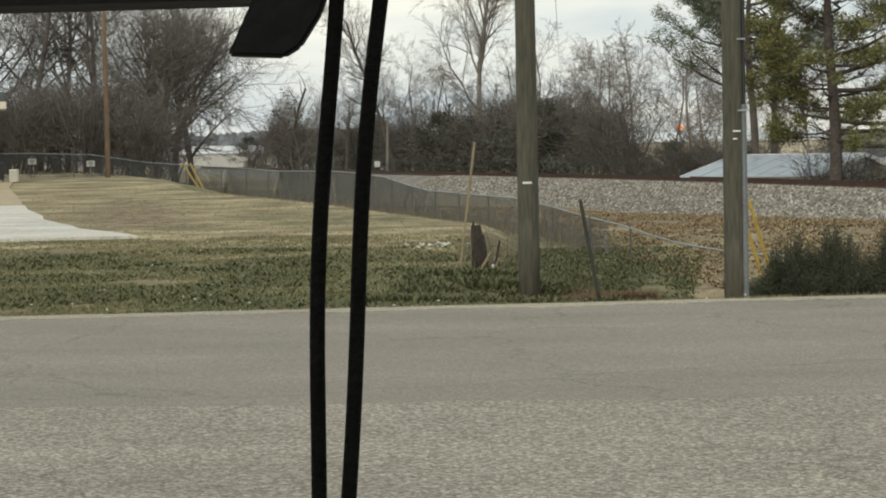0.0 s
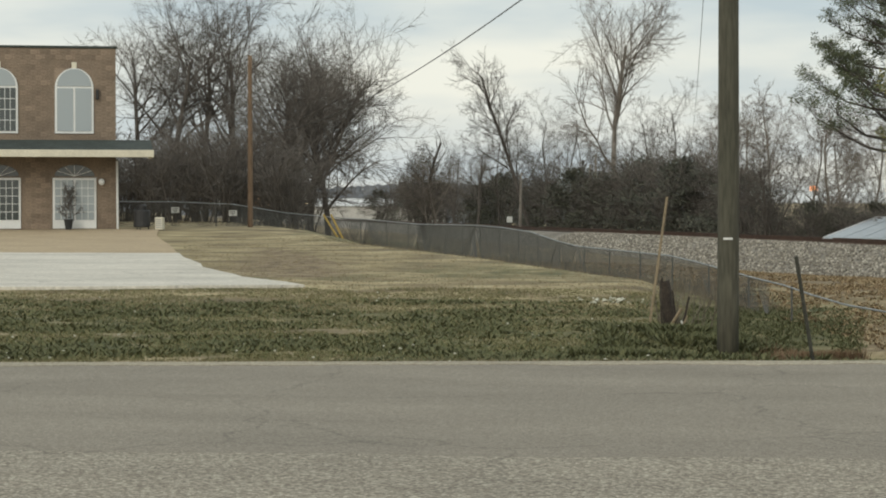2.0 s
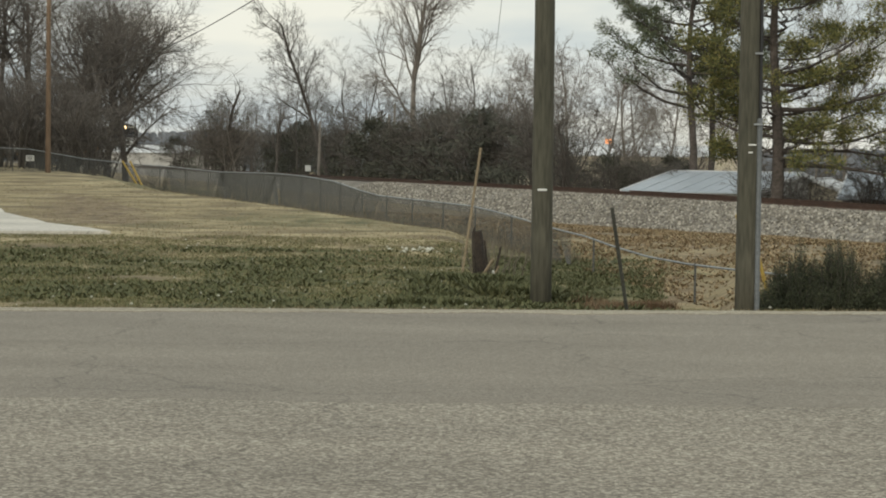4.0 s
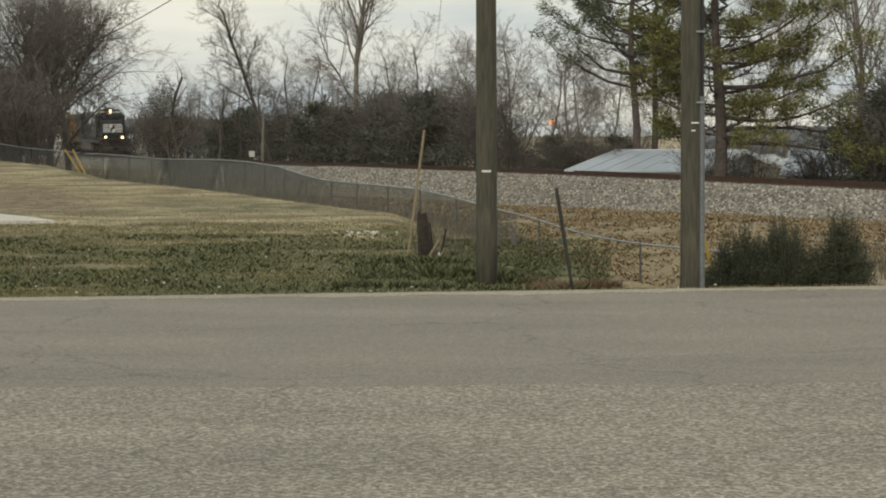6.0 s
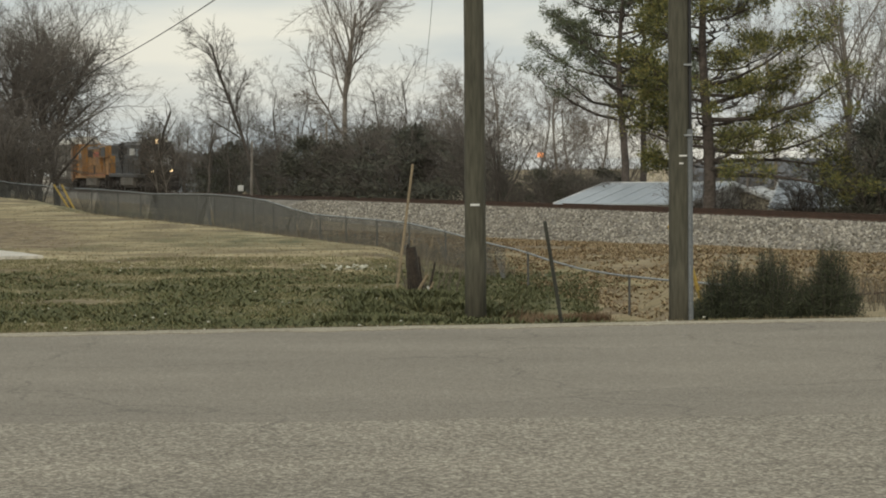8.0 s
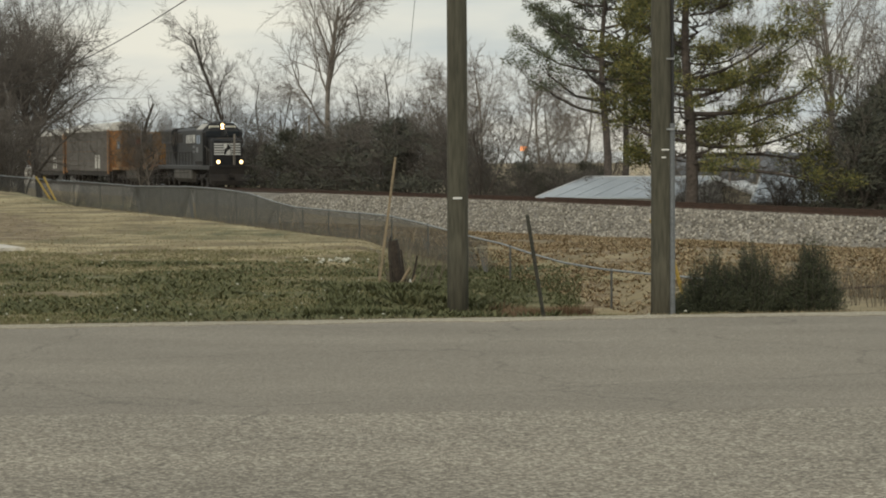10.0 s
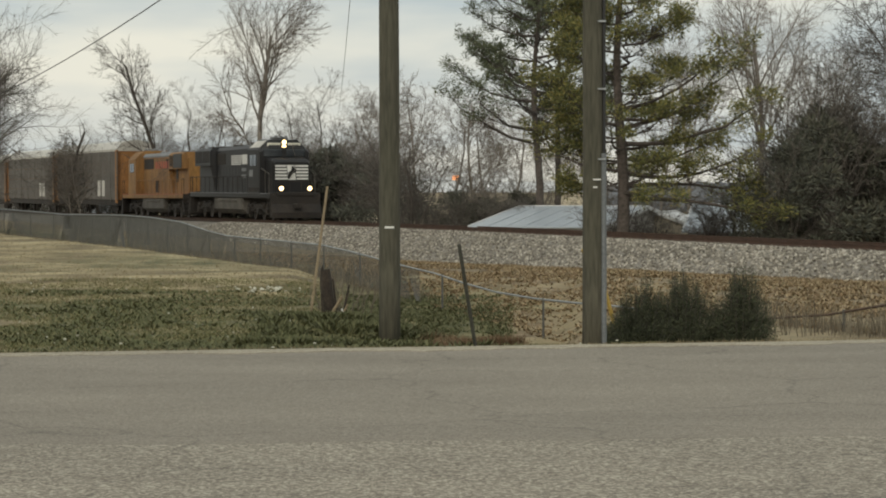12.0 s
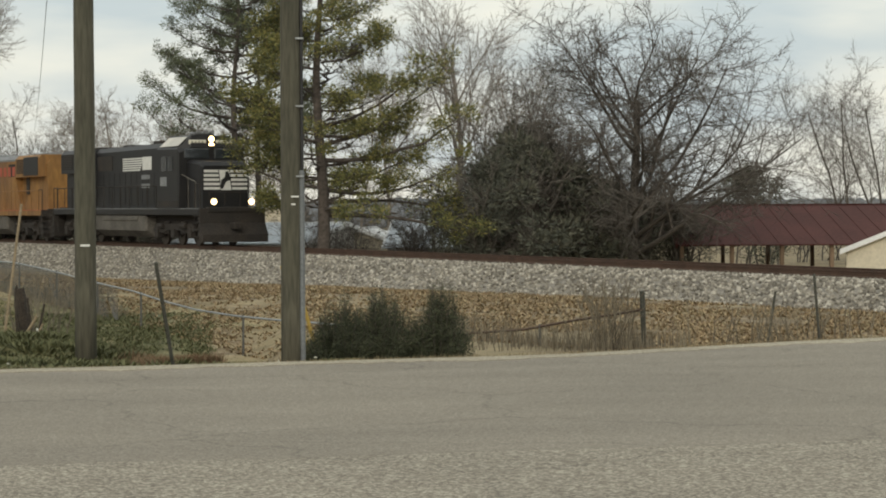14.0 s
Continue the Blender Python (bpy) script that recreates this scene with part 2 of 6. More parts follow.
def build_ground():
    xs = np.unique(np.concatenate([np.linspace(-14, 24, 120), np.linspace(-90, 90, 91), np.linspace(-2500, 2500, 21)]))
    ys = np.unique(np.concatenate([np.linspace(20, 60, 120), np.linspace(60, 260, 90), np.linspace(-60, 20, 9), np.array([320, 420, 600, 900, 1500, 2500, -200, -600])]))
    verts, cols = [], []
    for y in ys:
        for x in xs:
            verts.append((x, y, ground_z(x, y)))
            cols.extend((*cover_at(x, y), 1))
    nx = len(xs)
    faces = [(j * nx + i, j * nx + i + 1, (j + 1) * nx + i + 1, (j + 1) * nx + i) for j in range(len(ys) - 1) for i in range(nx - 1)]
    ob = soup("ground", verts, faces, ground_material(), smooth=True)
    a = ob.data.color_attributes.new("cover", "FLOAT_COLOR", "POINT")
    a.data.foreach_set("color", cols)
    tagged(ob, "rough winter grass and dry brown earth falling into a ditch", "ground", kind="structure")


build_ground()


def asphalt(name, c_dark, c_mid, c_chip, chip, rough=0.85, crack=0.8):
    m = bpy.data.materials.new(name)
    m.use_nodes = True
    n, l = m.node_tree.nodes, m.node_tree.links
    b = n["Principled BSDF"]
    b.inputs["Roughness"].default_value = rough
    tc = n.new("ShaderNodeTexCoord")

    def nz(scale, detail=4.0):
        k = n.new("ShaderNodeTexNoise")
        k.inputs["Scale"].default_value, k.inputs["Detail"].default_value = scale, detail
        l.new(tc.outputs["Object"], k.inputs["Vector"])
        return k.outputs["Fac"]

    v = n.new("ShaderNodeTexVoronoi")
    v.inputs["Scale"].default_value = chip
    l.new(tc.outputs["Object"], v.inputs["Vector"])
    sp = n.new("ShaderNodeSeparateColor")
    l.new(v.outputs["Color"], sp.inputs["Color"])
    r = n.new("ShaderNodeValToRGB")
    e = r.color_ramp.elements
    e.new(0.5)
    for k, (p, c) in enumerate(((0.1, c_dark), (0.62, c_mid), (0.97, c_chip))):
        e[k].position, e[k].color = p, (*c, 1)
    l.new(sp.outputs["Red"], r.inputs["Fac"])
    broad = n.new("ShaderNodeMapRange")
    broad.inputs["From Min"].default_value, broad.inputs["From Max"].default_value = 0.3, 0.7
    broad.inputs["To Min"].default_value, broad.inputs["To Max"].default_value = 0.86, 1.12
    mp = n.new("ShaderNodeMapping")
    mp.inputs["Scale"].default_value = (0.3, 0.8, 1.0)
    l.new(tc.outputs["Object"], mp.inputs["Vector"])
    k = n.new("ShaderNodeTexNoise")
    k.inputs["Scale"].default_value, k.inputs["Detail"].default_value = 1.0, 6.0
    l.new(mp.outputs["Vector"], k.inputs["Vector"])
    l.new(k.outputs["Fac"], broad.inputs["Value"])
    mx = n.new("ShaderNodeMix")
    mx.data_type, mx.blend_type = "RGBA", "MULTIPLY"
    mx.inputs["Factor"].default_value = 1.0
    l.new(r.outputs["Color"], mx.inputs["A"])
    l.new(broad.outputs["Result"], mx.inputs["B"])
    vc = n.new("ShaderNodeTexVoronoi")
    vc.feature = "DISTANCE_TO_EDGE"
    vc.inputs["Scale"].default_value = 0.32
    wob = n.new("ShaderNodeMix")
    wob.data_type, wob.blend_type = "RGBA", "ADD"
    wob.inputs["Factor"].default_value = 0.9
    wn2 = n.new("ShaderNodeTexNoise")
    wn2.inputs["Scale"].default_value, wn2.inputs["Detail"].default_value = 1.3, 6.0
    l.new(tc.outputs["Object"], wn2.inputs["Vector"])
    l.new(tc.outputs["Object"], wob.inputs["A"])
    l.new(wn2.outputs["Color"], wob.inputs["B"])
    l.new(wob.outputs["Result"], vc.inputs["Vector"])
    ck = n.new("ShaderNodeMapRange")
    ck.inputs["From Min"].default_value, ck.inputs["From Max"].default_value = 0.0, 0.009
    ck.inputs["To Min"].default_value, ck.inputs["To Max"].default_value = 0.66, 1.0
    l.new(vc.outputs["Distance"], ck.inputs["Value"])
    mc = n.new("ShaderNodeMix")
    mc.data_type, mc.blend_type = "RGBA", "MULTIPLY"
    mc.inputs["Factor"].default_value = crack
    l.new(mx.outputs["Result"], mc.inputs["A"])
    l.new(ck.outputs["Result"], mc.inputs["B"])
    l.new(mc.outputs["Result"], b.inputs["Base Color"])
    bp = n.new("ShaderNodeBump")
    bp.inputs["Strength"].default_value, bp.inputs["Distance"].default_value = 0.5, 0.006
    l.new(v.outputs["Distance"], bp.inputs["Height"])
    l.new(bp.outputs["Normal"], b.inputs["Normal"])
    return m


M_ROAD = asphalt("worn_asphalt", (0.182, 0.157, 0.124), (0.25, 0.22, 0.175), (0.345, 0.31, 0.25), 80)
M_APRON = asphalt("coarse_asphalt", (0.155, 0.132, 0.10), (0.28, 0.247, 0.194), (0.475, 0.43, 0.345), 55)


def strip(name, xs, near, far, z, material, label, ragged=0.0):
    """A slab of paving between two lines that run across x."""
    bm = B()
    top_n, top_f, low_n, low_f = [], [], [], []
    for x in xs:
        w = ragged * noise.noise((x * 2.3, 3.1, 0)) + ragged * 0.6 * noise.noise((x * 9.0, 1.7, 0))
        top_n.append(bm.verts.new((x, near(x), z)))
        top_f.append(bm.verts.new((x, far(x) + w, z)))
        low_n.append(bm.verts.new((x, near(x), z - 0.12)))
        low_f.append(bm.verts.new((x, far(x) + w + 0.05, z - 0.12)))
    for i in range(len(xs) - 1):
        bm.faces.new((top_n[i], top_n[i + 1], top_f[i + 1], top_f[i]))
        bm.faces.new((top_f[i], top_f[i + 1], low_f[i + 1], low_f[i]))
        bm.faces.new((top_n[i + 1], top_n[i], low_n[i], low_n[i + 1]))
    ob = part(name, bm, material, None)
    return tagged(ob, label, name.split("_")[0], kind="structure")


def seam_y(x):
    return 13.9 + 0.05 * x + 0.25 * noise.noise((x * 0.5, 9, 0))


ROAD_XS = np.unique(np.concatenate([np.linspace(-60, 60, 61), np.linspace(-9, 12, 260)]))
strip("road", ROAD_XS, seam_y, edge_y, 0.0, M_ROAD, "worn grey asphalt road with fine cracks and a pale ragged edge", 0.06)
strip("pavement", ROAD_XS, lambda x: -60.0, lambda x: seam_y(x) - 0.004, 0.0, M_APRON, "coarse worn asphalt apron with exposed pale aggregate")


# pale dusty shoulder along the far edge
M_SHOULDER = asphalt("dusty_road_edge", (0.27, 0.235, 0.175), (0.37, 0.33, 0.25), (0.48, 0.44, 0.345), 45, 0.95, 0.3)
strip("road_shoulder", ROAD_XS, lambda x: edge_y(x) - 0.42 - 0.22 * noise.noise((x * 1.1, 5.0, 0)) - 0.12 * noise.noise((x * 4.5, 2.0, 0)), lambda x: edge_y(x) + 0.02, 0.005, M_SHOULDER, "pale dusty gravel edge of the asphalt road", 0.05)


# ---- railway ----
TRACK_DIR = Vector((0.331, -1.0, 0)).normalized()
TRACK_YAW = math.degrees(math.atan2(TRACK_DIR.y, TRACK_DIR.x))
M_BALLAST = mat("ballast", (0.31, 0.285, 0.245), 0.95, 0, 0.5, 0.6, 14.0, 0.9, (0.22, 0.20, 0.168), dist=0.06)
M_STONE = island_mat("ballast_stone", ((0.12, 0.108, 0.09), (0.215, 0.196, 0.165), (0.315, 0.29, 0.243), (0.54, 0.505, 0.44)))
M_RAIL = mat("rusty_rail", (0.11, 0.065, 0.045), 0.75, 0.3, 0.3, 2.0, 30.0, 0.3)
M_TIE = mat("creosoted_tie", (0.075, 0.055, 0.042), 0.95, 0, 0.4, 3.0, 30.0, 0.5)


def track_pt(y, off, dz):
    """A point beside the track: off metres to the far side, dz over the rail top."""
    nrm = Vector((1.0, 0.331, 0)).normalized()
    return (track_x(y) + nrm.x * off, y + nrm.y * off, rail_z(y) + dz)


def build_track():
    ys = np.concatenate([np.linspace(8, 140, 100), np.linspace(144, 420, 50)])
    prof = [(-6.0, -1.6), (-4.6, -1.15), (-2.6, -0.34), (-1.9, -0.22), (1.9, -0.22), (2.6, -0.34), (4.6, -1.15), (6.0, -1.6)]
    verts, faces = [], []
    for y in ys:
        for o, dz in prof:
            w = 0.05 * noise.noise((o * 1.3, y * 0.8, 0)) if abs(o) > 2 else 0
            verts.append(track_pt(y, o, dz + w))
    k = len(prof)
    for j in range(len(ys) - 1):
        for i in range(k - 1):
            faces.append((j * k + i, j * k + i + 1, (j + 1) * k + i + 1, (j + 1) * k + i))
    bed = soup("track_bed", verts, faces, M_BALLAST, smooth=True)
    tagged(bed, "raised bank of pale grey crushed stone ballast", "track bed", kind="structure")
    rail_prof = [(-0.07, -0.17), (-0.07, -0.15), (-0.012, -0.13), (-0.012, -0.04), (-0.036, -0.03), (-0.036, 0), (0.036, 0), (0.036, -0.03), (0.012, -0.04), (0.012, -0.13), (0.07, -0.15), (0.07, -0.17)]
    for side in (-0.7525, 0.7525):
        bm = B()
        loft(bm, [[track_pt(y, side + o, dz) for o, dz in rail_prof] for y in (8, 60, 100, 140, 200, 300, 420)])
        ob = part("rail", bm, M_RAIL, None)
        tagged(ob, "rusty brown steel rail on the ballast bank", "rail", "rails of the track", "structure")
    tie = B()
    box(tie, -0.115, 0.115, -1.3, 1.3, -0.34, -0.172, 0.015)
    first = None
    y = 20.0
    while y < 175:
        m = Matrix.Translation(track_pt(y, 0, 0)) @ pose(0, 0, 0, 0, 0, TRACK_YAW)
        if first is None:
            first = part("tie", tie, M_TIE, bed)
            first.matrix_basis = m
        else:
            o = new("tie", first.data)
            o.parent, o.matrix_basis = bed, m
        y += 0.55
    rng = np.random.default_rng(4)
    verts, faces = [], []
    base = np.array([(1, 0, 0), (-1, 0, 0), (0, 1, 0), (0, -1, 0), (0, 0, 1), (0, 0, -1)], float)
    tri = ((0, 2, 4), (2, 1, 4), (1, 3, 4), (3, 0, 4), (2, 0, 5), (1, 2, 5), (3, 1, 5), (0, 3, 5))
    for _ in range(26000):
        y = 40 + 100 * rng.random() ** 1.4
        o = -1.0 - 4.6 * rng.random()
        dz = interp(o, [p[0] for p in prof[:5]], [p[1] for p in prof[:5]])
        c = np.array(track_pt(y, o, dz + 0.02))
        q = np.linalg.qr(rng.normal(size=(3, 3)))[0]
        p = (base * (rng.uniform(0.035, 0.085, 3))) @ q + c
        n0 = len(verts)
        verts.extend(p.tolist())
        faces.extend([(a + n0, b + n0, d + n0) for a, b, d in tri])
    st = soup("ballast_stones", verts, faces, M_STONE)
    tagged(st, "loose crushed grey and buff ballast stones", "ballast", kind="stuff")


build_track()


# ---- utility poles ----
M_POLE = mat("weathered_pole", (0.115, 0.106, 0.078), 0.95, 0, 0.35, 2.2, 30.0, 0.5, (0.07, 0.068, 0.05), stretch=0.12)
M_POLE_FAR = mat("brown_pole", (0.24, 0.165, 0.11), 0.95, 0, 0.3, 1.2, 25.0, 0.5, stretch=0.1)
M_STEEL = mat("galvanised_steel", (0.36, 0.38, 0.39), 0.55, 0.5, 0.2, 3.0, 30.0, 0.1)
M_WHITE = mat("white_paint", (0.75, 0.75, 0.72), 0.6, 0, 0.1, 3.0, 30.0, 0.1)
M_CONDUIT = mat("grey_conduit", (0.185, 0.20, 0.21), 0.6, 0.1, 0.2, 3.0, 30.0, 0.1)
M_BLACK = mat("black_cable", (0.02, 0.02, 0.022), 0.6, 0, 0.2, 3.0, 30.0, 0.1)


def pole_shape(base_r, top_r, height, seg=20):
    bm = B()
    rings = []
    for k in range(15):
        u = k / 14
        r = base_r + (top_r - base_r) * u
        rings.append([(r * (1 + 0.025 * noise.noise((a * 1.7, u * 9, 1))) * math.cos(2 * math.pi * a / seg) + 0.01 * noise.noise((u * 3, 0, 5)),
                       r * (1 + 0.025 * noise.noise((a * 1.7, u * 9, 4))) * math.sin(2 * math.pi * a / seg), height * u) for a in range(seg)])
    loft(bm, rings)
    for f in bm.faces:
        f.smooth = len(f.verts) == 4
    return bm


POLE1, POLE2 = (0.0, 26.5), (2.42, 26.5)


def build_poles():
    z1 = ground_z(*POLE1) - 0.1
    p = thing("utility_pole", pose(POLE1[0], POLE1[1], z1), "weathered grey-green wooden utility pole beside the road", "utility pole", "roadside poles")
    part("shaft", pole_shape(0.128, 0.10, 11.0), M_POLE, p)
    b = B()
    box(b, -0.055, 0.055, -0.137, -0.128, 1.115 - z1, 1.14 - z1)
    part("tag", b, M_WHITE, p, "small pale metal tag")
    z2 = ground_z(*POLE2) - 0.1
    p = thing("utility_pole", pose(POLE2[0], POLE2[1], z2), "weathered wooden utility pole with a grey conduit and cable", "utility pole", "roadside poles")
    part("shaft", pole_shape(0.13, 0.105, 11.0), M_POLE, p)
    b = B()
    tube(b, (0.125, -0.07, 0.0), (0.12, -0.065, 2.0 - z2), 0.034, seg=10)
    part("conduit", b, M_CONDUIT, p, "grey plastic cable conduit")
    b = B()
    tube(b, (0.128, -0.06, 1.9 - z2), (0.112, -0.05, 10.5), 0.02, seg=8)
    part("riser_cable", b, M_BLACK, p, "black riser cable")
    for z in (1.92, 2.75, 3.55):
        b = B()
        box(b, 0.05, 0.145, -0.125, -0.06, z - z2, z + 0.02 - z2)
        part("strap", b, M_STEEL, p)
    for z, w in ((1.68, 0.09), (1.59, 0.05)):
        b = B()
        box(b, -0.05 + 0.04, -0.05 + 0.04 + w, -0.137, -0.128, z - z2, z + 0.018 - z2)
        part("tag", b, M_WHITE, p, "small pale metal tag")


build_poles()


# ---- train ----
SPEED_Y = 17.8
M_NSBLACK = mat("black_loco_paint", (0.008, 0.008, 0.010), 0.5, 0, 0.3, 0.8, 14.0, 0.05, (0.014, 0.013, 0.013))
M_YELLOW = mat("armour_yellow_paint", (0.32, 0.165, 0.047), 0.65, 0, 0.25, 0.5, 5.0, 0.05, (0.19, 0.10, 0.04), stretch=0.4)
M_GREYROOF = mat("grey_roof_paint", (0.24, 0.25, 0.26), 0.6, 0, 0.25, 0.8, 14.0, 0.05)
M_UNDER = mat("grimy_underframe", (0.026, 0.023, 0.021), 0.85, 0.1, 0.4, 1.2, 16.0, 0.2, (0.042, 0.034, 0.028))
M_TANK = mat("dusty_fuel_tank", (0.14, 0.128, 0.112), 0.8, 0.1, 0.35, 1.2, 16.0, 0.1)
M_WHEEL = mat("wheel_steel", (0.09, 0.075, 0.065), 0.6, 0.5, 0.3, 3.0, 20.0, 0.1)
M_LOCOGLASS = glass("cab_glass", (0.03, 0.035, 0.04))
M_LINE = mat("white_loco_lettering", (0.72, 0.72, 0.69), 0.6, 0, 0.12, 3.0, 30.0, 0.0)
M_RED = mat("faded_red_lettering", (0.45, 0.09, 0.05), 0.6, 0, 0.2, 3.0, 30.0, 0.0)
M_LAMP = glow("lit_headlight", (1.0, 0.70, 0.36), 3.6)
M_LAMP_DIM = glow("lit_number_board", (0.62, 0.6, 0.5), 0.06)
M_RACK = mat("galvanised_rack_panel", (0.165, 0.152, 0.135), 0.75, 0.15, 0.28, 0.5, 7.0, 0.15, (0.115, 0.10, 0.086), rnd=0.06)
M_RACKPOST = mat("rack_end_paint", (0.42, 0.20, 0.07), 0.7, 0, 0.3, 0.8, 12.0, 0.1)
M_RACKROOF = mat("pale_rack_roof", (0.62, 0.60, 0.55), 0.6, 0.1, 0.15, 0.8, 12.0, 0.1)


def wheels(owner, xs, r=0.5):
    for x in xs:
        for y in (-0.76, 0.76):
            b = B()
            tube(b, (x, y - 0.065, r), (x, y + 0.065, r), r, seg=20)
            tube(b, (x, y - 0.09 if y < 0 else y + 0.05, r), (x, y - 0.05 if y < 0 else y + 0.09, r), r * 0.35, seg=12)
            part("wheel", b, M_WHEEL, owner)


def loco_truck(owner, cx):
    """A three-axle truck: side frames, springs and journal boxes."""
    t = B()
    for y in (-1.12, 1.12):
        prism(t, [(cx - 2.55, 0.62), (cx - 2.3, 0.95), (cx + 2.3, 0.95), (cx + 2.55, 0.62), (cx + 1.3, 0.52), (cx + 0.8, 0.66), (cx - 0.8, 0.66), (cx - 1.3, 0.52)], y - 0.09, y + 0.09)
        for k in (-2.05, 0, 2.05):
            box(t, cx + k - 0.2, cx + k + 0.2, y - 0.16, y + 0.16, 0.32, 0.72, 0.03)
        for k in (-1.05, 1.05):
            for j in (-0.2, 0.0, 0.2):
                tube(t, (cx + k + j, y, 0.5), (cx + k + j, y, 1.05), 0.075, seg=8)
        tube(t, (cx - 1.7, y * 1.12, 0.85), (cx - 1.1, y * 1.12, 0.85), 0.12, seg=8)
        tube(t, (cx + 1.1, y * 1.12, 0.85), (cx + 1.7, y * 1.12, 0.85), 0.12, seg=8)
    box(t, cx - 2.2, cx + 2.2, -1.0, 1.0, 0.6, 1.1, 0.05)
    part("truck", t, M_UNDER, owner, "grimy three-axle truck frame")
    wheels(owner, (cx - 2.05, cx, cx + 2.05))


def handrails(owner, x0, x1, step, material):
    for y in (-1.47, 1.47):
        b = B()
        tube(b, (x0, y, 2.62), (x1, y, 2.62), 0.022, seg=6)
        x = x0
        while x < x1 + 0.01:
            tube(b, (x, y, 1.62), (x, y, 2.62), 0.018, seg=6)
            x += step
        part("handrail", b, material, owner, "side handrail with thin stanchions")


def section(x, w, z0, z1, c, wt=None):
    """One cross-section of a hood or cab: width w, chamfered at the top by c."""
    h = w / 2
    t = (wt / 2) if wt else h - c
    return [(x, -h, z0), (x, h, z0), (x, h, z1 - c), (x, t, z1), (x, -t, z1), (x, -h, z1 - c)]


def locomotive(lead):
    """Origin at the pilot's face on the rail top; the engine lies towards -x."""
    paint = M_NSBLACK if lead else M_YELLOW
    label = "black freight locomotive with white nose stripes and lit headlights" if lead else "weathered yellow freight locomotive with grey roof coupled behind the black one"
    o = thing("locomotive", Matrix(), label, "locomotive")
    b = B()
    box(b, -21.0, -0.7, -1.5, 1.5, 1.32, 1.62, 0.03)
    part("walkway", b, paint if lead else M_YELLOW, o, "walkway sill along the frame")
    b = B()
    box(b, -21.0, -0.7, -1.506, 1.506, 1.595, 1.622)
    part("sill_stripe", b, M_GREYROOF if lead else M_RED, o, "thin pale edge line")
    b = B()
    box(b, -20.8, -0.9, -0.9, 0.9, 0.9, 1.32, 0.03)
    part("underframe", b, M_UNDER, o)
    b = B()
    rings = []
    for x in (-14.6, -14.5, -7.7, -7.6):
        k = 0.94 if x in (-14.6, -7.6) else 1.0
        rings.append([(x, y * k, 0.85 + (z - 0.85) * k) for y, z in ((-1.0, 0.32), (1.0, 0.32), (1.42, 0.62), (1.42, 1.3), (-1.42, 1.3), (-1.42, 0.62))])
    loft(b, rings)
    part("fuel_tank", b, M_TANK, o, "dusty grey fuel tank")
    b = B()
    for y in (-1.3, 1.3):
        tube(b, (-13.4, y, 1.15), (-8.6, y, 1.15), 0.17, seg=10)
    part("air_reservoir", b, M_TANK, o)
    loco_truck(o, -4.55)
    loco_truck(o, -17.6)
    for x0, s in ((-0.72, 1), (-20.98, -1)):
        b = B()
        prism(b, [(x0, 0.25), (x0 + 0.42 * s, 0.18), (x0 + 0.45 * s, 0.5), (x0 + 0.1 * s, 1.0), (x0 + 0.1 * s, 1.62), (x0 - 0.12 * s, 1.62), (x0 - 0.12 * s, 0.25)], -1.5, 1.5)
        part("pilot_plow", b, M_UNDER, o, "dark pilot plate with snow plow")
        b = B()
        box(b, min(x0, x0 + 0.75 * s), max(x0, x0 + 0.75 * s), -0.16, 0.16, 0.72, 1.02, 0.04)
        part("coupler", b, M_UNDER, o)
        b = B()
        box(b, x0 - 0.1, x0 + 0.16, -1.15, 1.15, 1.45, 1.68, 0.03)
        part("anticlimber", b, M_UNDER, o)
        for y in (-1.45, 1.45):
            b = B()
            for k in range(4):
                box(b, x0 - 0.55, x0 + 0.02, y - 0.12, y + 0.12, 0.38 + 0.3 * k, 0.42 + 0.3 * k)
            tube(b, (x0 + 0.03 * s, y, 0.45), (x0 + 0.03 * s, y, 2.65), 0.022, seg=6)
            tube(b, (x0 - 0.6 * s, y, 0.45), (x0 - 0.6 * s, y, 2.65), 0.022, seg=6)
            tube(b, (x0 + 0.03 * s, y, 2.65), (x0 - 0.6 * s, y, 2.65), 0.022, seg=6)
            part("step_well", b, M_UNDER, o, "corner steps with grab irons")
    # nose
    b = B()
    loft(b, [section(-1.42, 2.1, 1.62, 3.45, 0.10), section(-1.62, 2.25, 1.62, 3.62, 0.12), section(-3.25, 2.4, 1.62, 3.75, 0.14)])
    part("nose", b, paint, o, "low wide nose")
    # cab
    b = B()
    loft(b, [section(-3.0, 3.02, 1.62, 4.28, 0.25, 1.9), section(-3.22, 3.06, 1.62, 4.80, 0.62, 1.7), section(-5.75, 3.06, 1.62, 4.84, 0.62, 1.7)])
    part("cab", b, paint, o, "cab with slanted roof corners")
    for y0, y1 in ((-1.28, -0.12), (0.12, 1.28)):
        b = B()
        box(b, -3.05, -2.97, y0, y1, 3.78, 4.22, 0.03)
        part("windscreen", b, M_LOCOGLASS, o, "dark cab windscreen pane")
    for side in (-1, 1):
        for x0, x1 in ((-4.35, -3.75), (-5.15, -4.5)):
            b = B()
            y = 1.53 * side
            box(b, x0, x1, min(y, y + 0.02 * side), max(y, y + 0.02 * side), 3.25, 3.9)
            part("side_window", b, M_LOCOGLASS, o)
        b = B()
        prism(b, [(-5.6, 0), (-3.35, 0), (-3.35, 0.015), (-5.6, 0.015)], -0.30, 0.30)
        bmesh.ops.transform(b, matrix=Matrix.Translation((0, 1.21 * side, 4.53)) @ pose(0, 0, 0, -43 * side, 0, 0), verts=b.verts)
